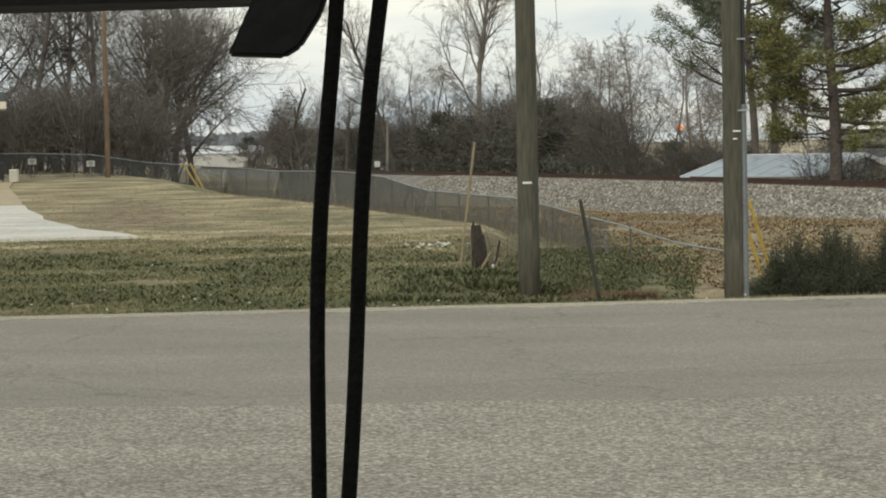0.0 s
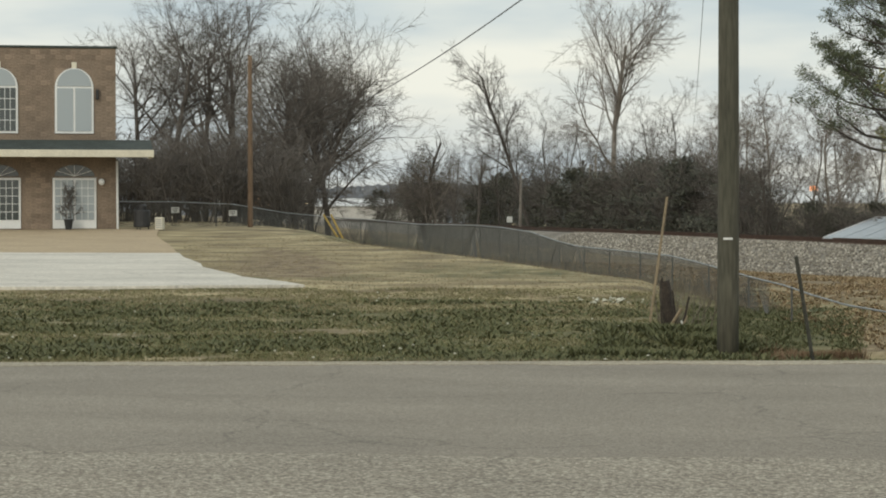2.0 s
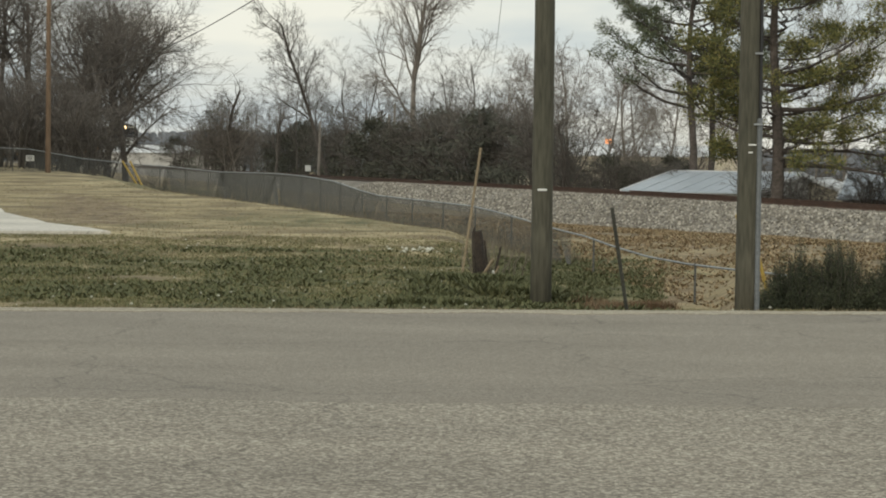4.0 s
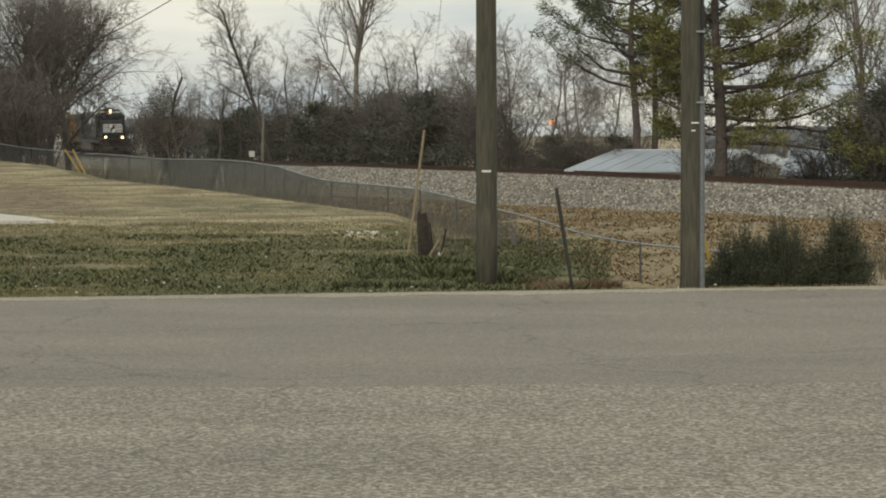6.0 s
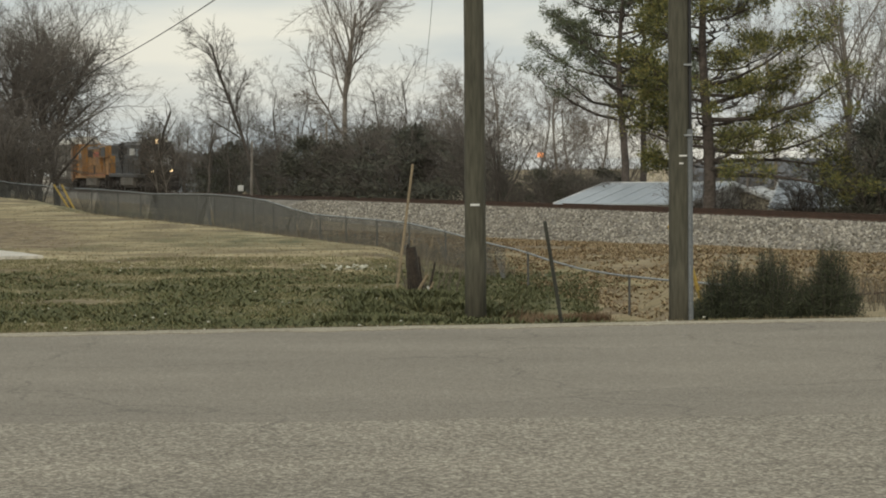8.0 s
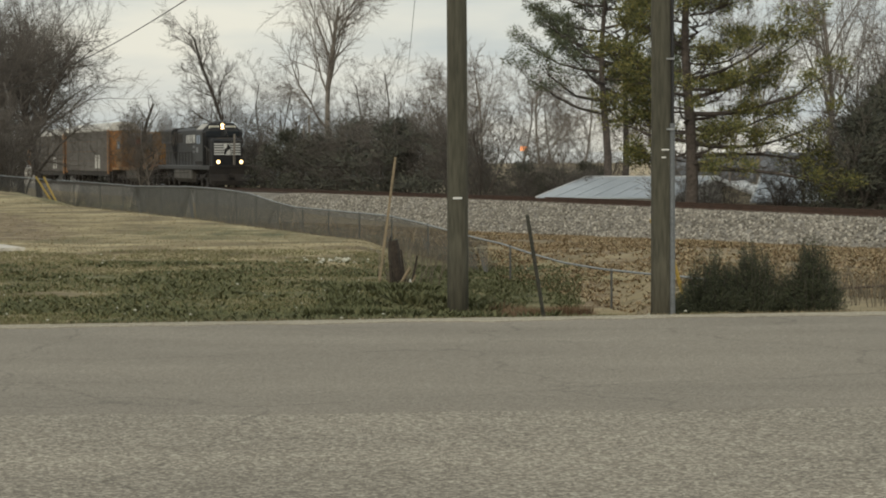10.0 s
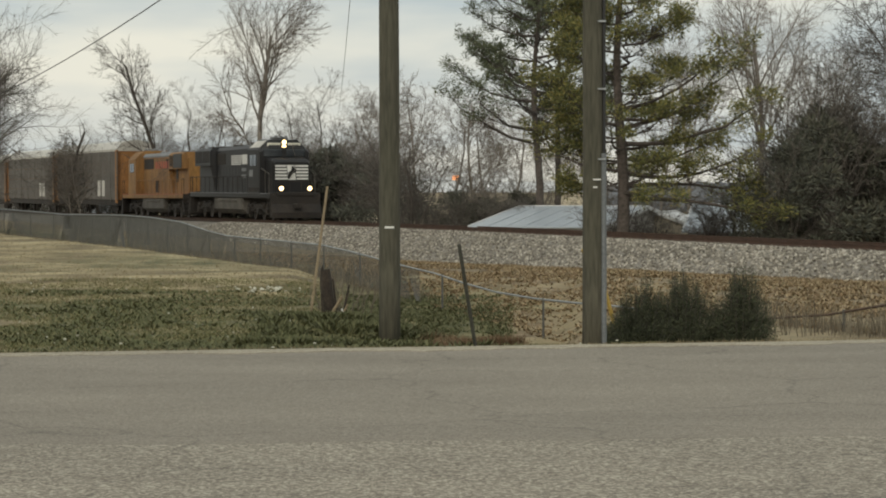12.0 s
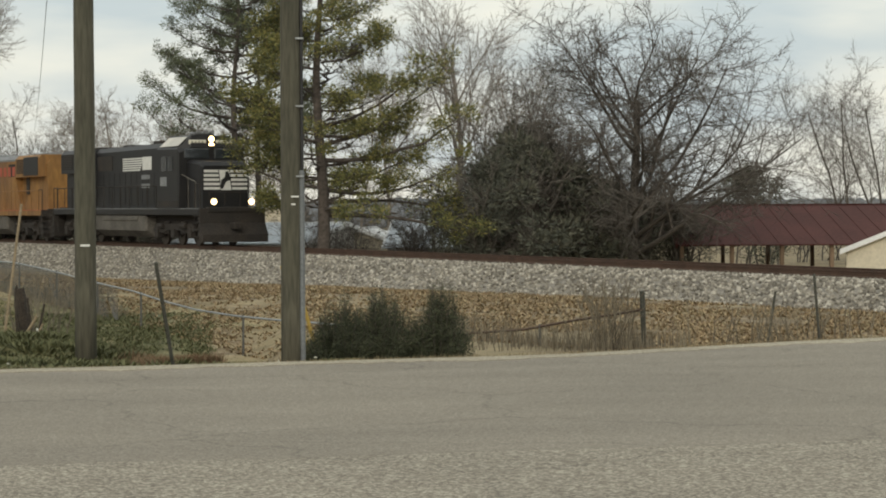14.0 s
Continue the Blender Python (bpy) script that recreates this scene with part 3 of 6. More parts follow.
        part("roof_panel", b, M_RACKROOF if lead else M_YELLOW, o, "pale sloping cab roof panel")
    for y0, y1 in ((-1.02, -0.22), (0.22, 1.02)):
        b = B()
        box(b, -3.16, -3.08, y0, y1, 4.36, 4.6, 0.02)
        part("number_board", b, M_LAMP_DIM if lead else M_LINE, o, "lit white number board")
        for k in range(4):
            bb = B()
            xx = y0 + 0.12 + 0.16 * k
            box(bb, -3.078, -3.072, xx, xx + 0.045, 4.42, 4.54)
            part("figure_bar", bb, M_TANK, o)
    b = B()
    box(b, -3.2, -3.05, -0.17, 0.17, 4.24, 4.76, 0.03)
    part("headlight_box", b, M_UNDER, o)
    if lead:
        for z in (4.36, 4.64):
            b = B()
            tube(b, (-3.06, 0, z), (-3.03, 0, z), 0.135, seg=14)
            part("headlight", b, M_LAMP, o, "lit round headlight")
        for y in (-0.86, 0.86):
            b = B()
            tube(b, (-0.72, y, 1.9), (-0.6, y, 1.9), 0.14, seg=12)
            part("lamp_housing", b, M_UNDER, o)
            b = B()
            tube(b, (-0.60, y, 1.9), (-0.585, y, 1.9), 0.135, seg=14)
            part("ditch_light", b, M_LAMP, o, "lit round ditch light")
        # white nose stripes, broken in the middle by a plain emblem
        for k in range(5):
            z = 2.42 + 0.185 * k
            for y0, y1 in ((-1.0, -0.24 - 0.025 * k), (0.30 - 0.025 * k, 1.0)):
                b = B()
                box(b, -1.412, -1.398, y0, y1, z, z + 0.11)
                part("nose_stripe", b, M_LINE, o, "white painted stripe")
        b = B()
        prism(b, [(-0.2, 2.40), (0.26, 2.40), (0.16, 3.27), (-0.3, 3.27)], 0, 0.012)
        bmesh.ops.transform(b, matrix=Matrix.Translation((-1.40, 0, 0)) @ pose(0, 0, 0, 0, 0, 90), verts=b.verts)
        part("emblem_plate", b, M_LINE, o, "white emblem field")
        b = B()
        prism(b, [(-0.25, 2.46), (-0.13, 2.46), (0.02, 2.76), (0.24, 2.84), (0.12, 3.2), (0.0, 3.2), (-0.04, 2.96), (-0.2, 2.84)], 0, 0.012)
        bmesh.ops.transform(b, matrix=Matrix.Translation((-1.386, 0, 0)) @ pose(0, 0, 0, 0, 0, 90), verts=b.verts)
        part("emblem", b, M_NSBLACK, o, "dark abstract emblem shape")
    # long hood
    b = B()
    loft(b, [section(-5.75, 1.9, 1.62, 4.56, 0.22), section(-15.9, 1.9, 1.62, 4.5, 0.22)])
    part("hood", b, paint, o, "long engine hood")
    if not lead:
        b = B()
        loft(b, [section(-5.7, 1.94, 4.3, 4.6, 0.2), section(-15.95, 1.94, 4.24, 4.54, 0.2)])
        part("hood_roof", b, M_GREYROOF, o, "sooty grey hood roof")
    b = B()
    loft(b, [section(-15.9, 1.95, 1.62, 4.42, 0.2), section(-15.95, 2.7, 3.35, 4.5, 0.2), section(-20.1, 2.7, 3.35, 4.5, 0.2)])
    part("radiator_housing", b, paint, o, "flared radiator housing")
    b = B()
    loft(b, [section(-15.9, 1.9, 1.62, 3.5, 0.05), section(-20.4, 1.9, 1.62, 4.3, 0.25)])
    part("rear_hood", b, paint, o)
    b = B()
    box(b, -20.0, -6.0, -0.72, 0.72, 4.40, 4.47, 0.02)
    for x in (-16.7, -18.2, -19.5):
        tube(b, (x, 0, 4.46), (x, 0, 4.60), 0.55, seg=18)
    box(b, -9.6, -8.6, -0.3, 0.3, 4.45, 4.72, 0.04)
    box(b, -13.2, -12.0, -0.5, 0.5, 4.45, 4.62, 0.04)
    part("roof_gear", b, M_UNDER if lead else M_GREYROOF, o, "roof fans and exhaust stack")
    b = B()
    box(b, -4.4, -3.9, -0.5, 0.5, 4.83, 4.98, 0.04)
    for k in (-0.3, 0.0, 0.3):
        tube(b, (-4.0, k, 4.98), (-3.7, k, 4.98), 0.05, 0.09, seg=8)
    part("horn_and_aerial", b, M_GREYROOF, o)
    for side in (-1, 1):
        y = 0.955 * side
        y0, y1 = min(y, y + 0.012 * side), max(y, y + 0.012 * side)
        for k in range(12):
            b = B()
            x = -15.4 + 0.78 * k
            box(b, x, x + 0.70, y0, y1, 1.8, 3.3, 0.004)
            part("hood_door", b, paint, o)
        yy = 1.352 * side
        for x0, x1 in ((-19.9, -18.2), (-17.9, -16.2)):
            b = B()
            for k in range(9):
                z = 3.55 + 0.085 * k
                box(b, x0, x1, min(yy, yy + 0.02 * side), max(yy, yy + 0.02 * side), z, z + 0.05)
            part("radiator_grille", b, M_UNDER, o, "dark radiator grille")
        if not lead:
            b = B()
            box(b, -20.0, -17.5, min(yy, yy + 0.03 * side), max(yy, yy + 0.03 * side), 3.42, 4.38, 0.01)
            part("radiator_screen", b, M_NSBLACK, o, "large black radiator screen")
            b = B()
            box(b, -17.3, -16.75, min(y, y + 0.04 * side), max(y, y + 0.04 * side), 2.45, 3.4, 0.01)
            part("access_door", b, M_NSBLACK, o, "dark open access door")
            b = B()
            box(b, -9.4, -6.2, min(y, y + 0.03 * side), max(y, y + 0.03 * side), 3.45, 4.2, 0.01)
            part("blower_screen", b, M_UNDER, o, "dark sooty screen behind the cab")
            b = B()
            box(b, -11.2, -10.1, min(y, y + 0.03 * side), max(y, y + 0.03 * side), 1.75, 2.6, 0.01)
            part("louvre_panel", b, M_UNDER, o, "dark louvre panel low on the hood")
        b = B()
        box(b, -15.6, -13.4, y0, y1, 3.42, 4.1)
        part("intake_grille", b, M_UNDER, o, "dark intake grille")
        if lead:
            for k in range(6):
                b = B()
                box(b, -11.9, -9.5 - 0.1 * k * side, y0 + 0.004 * side, y1 + 0.004 * side, 3.36 + 0.105 * k, 3.425 + 0.105 * k)
                part("logo_bar", b, M_LINE, o)
            b = B()
            box(b, -9.2, -8.0, y0 + 0.004 * side, y1 + 0.004 * side, 3.38, 3.98)
            part("logo_block", b, M_LINE, o, "white logo block")
            for z0 in (2.55, 2.95):
                b = B()
                box(b, -9.3, -8.2, y0 + 0.016 * side, y1 + 0.016 * side, z0, z0 + 0.2)
                part("lettering_bar", b, M_GREYROOF, o)
            b = B()
            yc = 1.535 * side
            box(b, -5.3, -4.5, min(yc, yc + 0.012 * side), max(yc, yc + 0.012 * side), 2.6, 3.0)
            part("number_bar", b, M_GREYROOF, o)
            b = B()
            box(b, -5.6, -3.1, min(yc, yc + 0.004 * side), max(yc, yc + 0.004 * side), 1.7, 1.95)
            part("cab_door_sill", b, M_UNDER, o)
        else:
            for k in range(6):
                b = B()
                x = -14.6 + 0.82 * k
                box(b, x, x + 0.5, y0 + 0.004 * side, y1 + 0.004 * side, 3.45, 3.95)
                part("lettering_bar", b, M_RED, o, "faded red lettering bar")
    handrails(o, -20.4, -6.0, 1.2, M_UNDER if lead else M_YELLOW)
    if lead:
        for y in (-1.4, 1.4):
            b = B()
            tube(b, (-1.35, y, 1.65), (-1.35, y, 2.75), 0.024, seg=6)
            tube(b, (-1.35, y, 2.75), (-3.05, y, 3.1), 0.024, seg=6)
            tube(b, (-2.2, y, 1.65), (-2.2, y, 2.92), 0.022, seg=6)
            part("grab_iron", b, M_TANK, o, "pale worn grab iron beside the nose")
        b = B()
        for y in (-1.05, -0.35, 0.35, 1.05):
            tube(b, (-0.62, y, 1.6), (-0.62, y, 2.3), 0.018, seg=6)
        tube(b, (-0.62, -1.05, 2.3), (-0.62, 1.05, 2.3), 0.02, seg=6)
        part("front_railing", b, M_UNDER, o, "front platform railing")
    return o


def autorack():
    """A tall enclosed car carrier; origin at its front coupler on the rail top."""
    o = thing("autorack_car", Matrix(), "tall grey ribbed autorack railcar with orange end posts and pale roof", "railcar", "autorack cars of the train")
    L = 27.6
    b = B()
    box(b, -L + 0.8, -0.8, -1.45, 1.45, 0.75, 1.2, 0.03)
    part("deck", b, M_UNDER, o)
    for side in (-1, 1):
        for row, (z0, z1) in enumerate(((1.2, 2.12), (2.14, 3.06), (3.08, 4.0), (4.02, 4.94))):
            b = B()
            x = -L + 1.15
            while x < -1.3:
                y = 1.5 * side
                box(b, x, x + 1.27, min(y, y + 0.03 * side), max(y, y + 0.03 * side), z0, z1, 0.006)
                for k in range(3):
                    zz = z0 + 0.18 + 0.28 * k
                    box(b, x + 0.03, x + 1.24, min(y, y + 0.055 * side), max(y, y + 0.055 * side), zz, zz + 0.07)
                x += 1.3
            part("ribbed_side", b, M_RACK, o, "ribbed galvanised side panels")
        x = -L + 1.12
        while x < -1.0:
            y = 1.47 * side
            b = B()
            box(b, x - 0.02, x + 0.05, min(y, y + 0.1 * side), max(y, y + 0.1 * side), 1.1, 4.98)
            part("side_post", b, M_RACK, o)
            x += 3.9
        for xe in (-1.15, -L + 0.75):
            b = B()
            box(b, xe, xe + 0.34, 1.47 * side - 0.1, 1.47 * side + 0.1, 0.95, 5.05, 0.02)
            part("end_post", b, M_RACKPOST, o, "orange painted end post")
        for xk in (-6.5, -8.2):
            b = B()
            y = 1.56 * side
            box(b, xk, xk + 1.2, min(y, y + 0.012 * side), max(y, y + 0.012 * side), 1.45, 2.7)
            part("data_panel", b, M_RACKROOF, o, "pale data panel")
    b = B()
    loft(b, [[(x, y, z) for y, z in ((-1.5, 4.96), (1.5, 4.96), (1.52, 5.12), (1.1, 5.62), (0.4, 5.79), (-0.4, 5.79), (-1.1, 5.62), (-1.52, 5.12))] for x in (-L + 0.78, -0.82)])
    part("roof", b, M_RACKROOF, o, "pale rounded roof")
    for xe in (-0.9, -L + 0.8):
        b = B()
        box(b, xe - 0.03, xe + 0.03, -1.42, 1.42, 1.2, 5.0)
        for k in range(5):
            box(b, xe - 0.06, xe + 0.06, -1.3 + 0.6 * k, -1.24 + 0.6 * k, 1.2, 5.0)
        part("end_door", b, M_RACKPOST, o, "orange end door")
        b = B()
        box(b, xe - 0.5 if xe < -5 else xe, xe if xe < -5 else xe + 0.6, -0.15, 0.15, 0.72, 1.0, 0.03)
        part("coupler", b, M_UNDER, o)
    for cx in (-3.4, -L + 3.4):
        b = B()
        for y in (-1.05, 1.05):
            prism(b, [(cx - 1.3, 0.42), (cx - 1.2, 0.66), (cx - 0.4, 0.74), (cx + 0.4, 0.74), (cx + 1.2, 0.66), (cx + 1.3, 0.42), (cx + 0.5, 0.28), (cx - 0.5, 0.28)], y - 0.08, y + 0.08)
        part("truck", b, M_UNDER, o, "two-axle truck frame")
        wheels(o, (cx - 0.88, cx + 0.88), 0.42)
    return o


LOCO_A = locomotive(True)
LOCO_B = locomotive(False)
RACKS = [autorack()]
for _ in range(4):
    RACKS.append(copy_thing(RACKS[0], Matrix()))


def train_pose(t, back, turned=False):
    """A vehicle whose front stands `back` metres behind the leading pilot."""
    left = 14.0 - t
    y = 95.0 + SPEED_Y * left - 0.13 * left * left + back / 1.0534
    p = (track_x(y), y, rail_z(y + 10))
    return Matrix.Translation(p) @ pose(0, 0, 0, 0, 0.15 if y > 110 else 0.0, TRACK_YAW + (180 if turned else 0))


# ---- trees ----
M_BARK = mat("grey_bark", (0.13, 0.114, 0.1), 0.95, 0, 0.35, 1.0, 12.0, 0.4, (0.09, 0.078, 0.067), rnd=0.15)
M_DARKBARK = mat("dark_bark", (0.095, 0.083, 0.072), 0.95, 0, 0.35, 1.0, 12.0, 0.4, (0.065, 0.056, 0.048))
M_TWIG = mat("grey_brown_twig", (0.165, 0.145, 0.127), 0.95, 0, 0.25, 0.5, 6.0, 0.0, rnd=0.18)
M_PALEBARK = mat("pale_bark", (0.30, 0.27, 0.235), 0.95, 0, 0.35, 1.0, 12.0, 0.4, (0.2, 0.175, 0.15))
M_PALETWIG = mat("pale_twig", (0.235, 0.20, 0.17), 0.95, 0, 0.25, 0.5, 6.0, 0.0, rnd=0.12)
M_PINEBARK = mat("pine_bark", (0.115, 0.095, 0.082), 0.95, 0, 0.4, 1.0, 9.0, 0.5)
M_NEEDLE = island_mat("pine_needles", ((0.05, 0.06, 0.026), (0.10, 0.11, 0.038), (0.18, 0.17, 0.05), (0.26, 0.22, 0.065)))
M_NEEDLE_DARK = island_mat("dark_pine_needles", ((0.05, 0.064, 0.036), (0.085, 0.10, 0.052), (0.135, 0.145, 0.07)))
M_EVERGREEN = island_mat("dark_evergreen_leaves", ((0.05, 0.054, 0.042), (0.08, 0.084, 0.062), (0.122, 0.118, 0.086)))
M_VINE = island_mat("dead_vine_leaves", ((0.05, 0.045, 0.035), (0.09, 0.075, 0.055), (0.13, 0.11, 0.08)))
M_JUNIPER = island_mat("juniper_sprays", ((0.026, 0.032, 0.017), (0.048, 0.056, 0.029), (0.085, 0.09, 0.046)))


class Wood:
    """Collects tapering round limbs as one mesh."""

    def __init__(self):
        self.v, self.f = [], []

    def limb(self, pts, radii, seg):
        n0 = len(self.v)
        if len(pts) == 2 and seg == 3:
            # the finest twigs run out to a point
            u = (pts[1] - pts[0]).orthogonal().normalized() * radii[0] * 1.25
            w = (pts[1] - pts[0]).normalized().cross(u)
            self.v.extend((pts[0] + u, pts[0] - u * 0.5 + w * 0.87, pts[0] - u * 0.5 - w * 0.87, pts[1]))
            self.f.extend(((n0, n0 + 1, n0 + 3), (n0 + 1, n0 + 2, n0 + 3), (n0 + 2, n0, n0 + 3)))
            return
        for i, (p, r) in enumerate(zip(pts, radii)):
            d = (pts[min(i + 1, len(pts) - 1)] - pts[max(i - 1, 0)])
            d = d.normalized() if d.length > 1e-6 else Vector((0, 0, 1))
            u = d.orthogonal().normalized()
            w = d.cross(u)
            for k in range(seg):
                a = 2 * math.pi * k / seg
                self.v.append(p + (u * math.cos(a) + w * math.sin(a)) * r)
        for i in range(len(pts) - 1):
            for k in range(seg):
                j = (k + 1) % seg
                self.f.append((n0 + i * seg + k, n0 + i * seg + j, n0 + (i + 1) * seg + j, n0 + (i + 1) * seg + k))


def bend(rng, d, amount):
    return (d + Vector((rng.gauss(0, amount), rng.gauss(0, amount), rng.gauss(0, amount)))).normalized()


def grow(rng, trunk, twigs, p, d, length, r, level, spec):
    """One branch and, from it, the next finer ones."""
    n = (5, 5, 3, 2, 1)[level] if level < spec["levels"] else 1
    pts, radii = [p], [r]
    for i in range(n):
        d = bend(rng, d, spec["wander"] * (0.6 if level == 0 else 1.0))
        d = (d + Vector((0, 0, spec["lift"] if level else 0.06))).normalized()
        p = p + d * (length / n)
        pts.append(p)
        radii.append(max(spec["tip"], r * (1 - (0.8 if level else 0.55) * (i + 1) / n)))
    (trunk if level < 2 else twigs).limb(pts, radii, 7 if level == 0 else (5 if level == 1 else 3))
    if level >= spec["levels"]:
        return
    count = spec["count"][level]
    for i in range(count):
        u = spec["start"][level] + (1 - spec["start"][level]) * (i + rng.random()) / count
        k = min(int(u * n), n - 1)
        q = pts[k].lerp(pts[k + 1], u * n - k)
        axis = (pts[k + 1] - pts[k]).normalized()
        side = axis.orthogonal().normalized()
        side.rotate(Matrix.Rotation(rng.random() * 2 * math.pi, 3, axis))
        ang = radians(rng.uniform(*spec["angle"]))
        nd = (axis * math.cos(ang) + side * math.sin(ang)).normalized()
        ln = length * spec["ratio"][level] * rng.uniform(0.65, 1.15) * (1.12 - 0.55 * u if level == 0 else 1.0)
        rr = max(spec["tip"], (r * (1 - 0.6 * u)) * 0.55)
        grow(rng, trunk, twigs, q, nd, ln, rr, level + 1, spec)


BARE = dict(levels=4, count=(11, 8, 6, 5), start=(0.2, 0.15, 0.12, 0.1), ratio=(0.5, 0.54, 0.52, 0.52), angle=(28, 64), wander=0.16, lift=0.05, tip=0.007)
TALL = dict(levels=4, count=(16, 9, 7, 5), start=(0.32, 0.2, 0.15, 0.1), ratio=(0.37, 0.5, 0.5, 0.5), angle=(22, 52), wander=0.13, lift=0.05, tip=0.007)
# a short trunk that breaks into long rising limbs: a broad crown of fine twigs
BROAD = dict(levels=4, count=(15, 10, 8, 7), start=(0.22, 0.16, 0.12, 0.1), ratio=(1.02, 0.50, 0.48, 0.48), angle=(24, 66), wander=0.13, lift=0.008, tip=0.0078)
HIGH = dict(levels=4, count=(11, 10, 8, 6), start=(0.36, 0.2, 0.15, 0.1), ratio=(0.86, 0.44, 0.46, 0.46), angle=(22, 60), wander=0.13, lift=0.015, tip=0.0068)
SHRUB = dict(levels=3, count=(7, 6, 5), start=(0.08, 0.1, 0.1), ratio=(0.6, 0.55, 0.5), angle=(20, 65), wander=0.2, lift=0.05, tip=0.009)


def wood_mesh(name, w, material):
    me = bpy.data.meshes.new(name)
    me.from_pydata(w.v, [], w.f)
    me.materials.append(material)
    me.polygons.foreach_set("use_smooth", [True] * len(me.polygons))
    return me


def tree_meshes(seed, height, spec, r=None, stems=1, lean=0.0, bark=M_BARK, twig=M_TWIG, fan=0.16):
    rng = random.Random(seed)
    a, b = Wood(), Wood()
    for s in range(stems):
        d = Vector((fan * 1.5 * math.sin(2.4 * s) * (0.4 + 0.6 * s / stems) if stems > 1 else lean, fan * 1.5 * math.cos(2.4 * s) * (0.4 + 0.6 * s / stems) if stems > 1 else 0, 1)).normalized()
        base = Vector((rng.gauss(0, 0.25), rng.gauss(0, 0.25), 0)) if stems > 1 else Vector((0, 0, 0))
        grow(rng, a, b, base, d, height * (1 if stems == 1 else rng.uniform(0.75, 1)), r or height * 0.016, 0, spec)
    return wood_mesh("trunk", a, bark), wood_mesh("crown", b, twig)


def place_tree(meshes, b, d, scale, turn, label, name="bare_tree", category="tree", group="", sx=1.0, z=None, foliage=None):
    """A tree standing at bearing b and distance d from the viewpoint."""
    x = b * d
    o = thing(name, Matrix.LocRotScale((x, d, (ground_z(x, d) if z is None else z) - 0.1), Euler((0, 0, turn)), (scale * sx, scale * sx, scale)), label, category, group)
    for nm, me in zip(("trunk", "crown", "foliage"), meshes):
        c = new(nm, me)
        c.parent = o
    return o


SET_A = [tree_meshes(10 + k, 14.0, BARE, 0.115, stems=2) for k in range(4)]
SET_S = [tree_meshes(50 + k, 5.0, SHRUB, 0.05, stems=5) for k in range(3)]
SET_P = [tree_meshes(60 + k, 9.0, BARE, 0.1, bark=M_PALEBARK, twig=M_PALETWIG) for k in range(2)]
SET_LEAN = [tree_meshes(70, 13.0, TALL, 0.17, lean=-0.38)]
SET_B = [tree_meshes(80 + k, 8.7, BROAD, 0.30) for k in range(3)]
SET_OAK = [tree_meshes(93, 8.8, dict(BROAD, count=(20, 11, 9, 7), start=(0.16, 0.16, 0.12, 0.1), ratio=(0.92, 0.48, 0.48, 0.48), angle=(26, 74), tip=0.0085), 0.27, bark=M_DARKBARK)]
SET_H = [tree_meshes(84 + k, 10.2, HIGH, 0.26) for k in range(3)]
SET_HP = [tree_meshes(88, 12.2, dict(HIGH, count=(11, 11, 9, 6), angle=(18, 52)), 0.26, bark=M_PALEBARK, twig=M_PALETWIG), tree_meshes(89, 10.6, HIGH, 0.2, bark=M_PALEBARK, twig=M_PALETWIG)]

G_LEFT = "bare trees behind the fence"
for k, (b, d, h, sx) in enumerate(((-0.275, 138, 0.84, 1.0), (-0.257, 134, 0.97, 0.95), (-0.245, 146, 1.08, 0.85), (-0.230, 138, 1.04, 0.85))):
    place_tree(SET_H[k % 3], b, d, h, k * 1.3, "large leafless grey-brown tree with rising limbs behind the fence", group=G_LEFT, sx=sx)
for k, (b, d, h, sx) in enumerate(((-0.211, 134, 0.98, 0.8), (-0.196, 142, 1.0, 0.82), (-0.187, 134, 0.86, 0.8), (-0.204, 151, 1.04, 0.8))):
    place_tree(SET_B[(k + 1) % 3], b, d, h, k * 2.3 + 2.6, "large leafless tree with a dense rounded crown behind the fence", group=G_LEFT, sx=sx)
G_BACK = "bare trees beyond the track"
place_tree(SET_HP[0], -0.0565, 162, 1.16, 0.4, "tall pale leafless tree standing over the thicket", group=G_BACK, sx=0.8)
place_tree(SET_LEAN[0], -0.094, 170, 1.0, 0.0, "leafless tree leaning over the thicket", group=G_BACK)
for k, (b, d, h) in enumerate(((-0.084, 176, 0.66), (-0.075, 172, 0.62), (-0.108, 178, 0.6), (-0.12, 182, 0.55), (-0.036, 158, 0.68), (-0.024, 154, 0.62), (-0.045, 170, 0.6), (-0.066, 180, 0.56), (-0.13, 186, 0.5))):
    place_tree((SET_A[(k + 1) % 4], SET_H[k % 3])[k % 2], b, d, h * (1.0 if k % 2 == 0 else 0.95), 0.7 * k, "leafless grey tree above the dark thicket", group=G_BACK)
for k, (b, d, h) in enumerate(((-0.008, 150, 1.0), (0.004, 146, 0.95), (0.014, 142, 1.05), (0.026, 150, 0.95), (0.036, 140, 1.0), (0.046, 150, 0.9), (0.056, 146, 0.95), (0.075, 150, 1.0), (0.09, 150, 1.1), (0.12, 150, 1.1))):
    place_tree(SET_P[k % 2], b, d, h, 1.1 * k, "slender pale leafless tree beyond the track", group=G_BACK)
for k, (b, d, h, sx) in enumerate(((0.134, 128, 0.98, 0.7), (0.164, 112, 0.96, 0.8), (0.182, 128, 0.9, 0.7))):
    place_tree(SET_HP[(k + 1) % 2], b, d, h, 2.1 * k + 0.5, "tall leafless tree with pale upright limbs", group=G_BACK, sx=sx)
place_tree(SET_OAK[0], 0.246, 98, 0.97, 0.6, "broad round leafless tree with dense fine twigs", z=-2.2, sx=1.12)
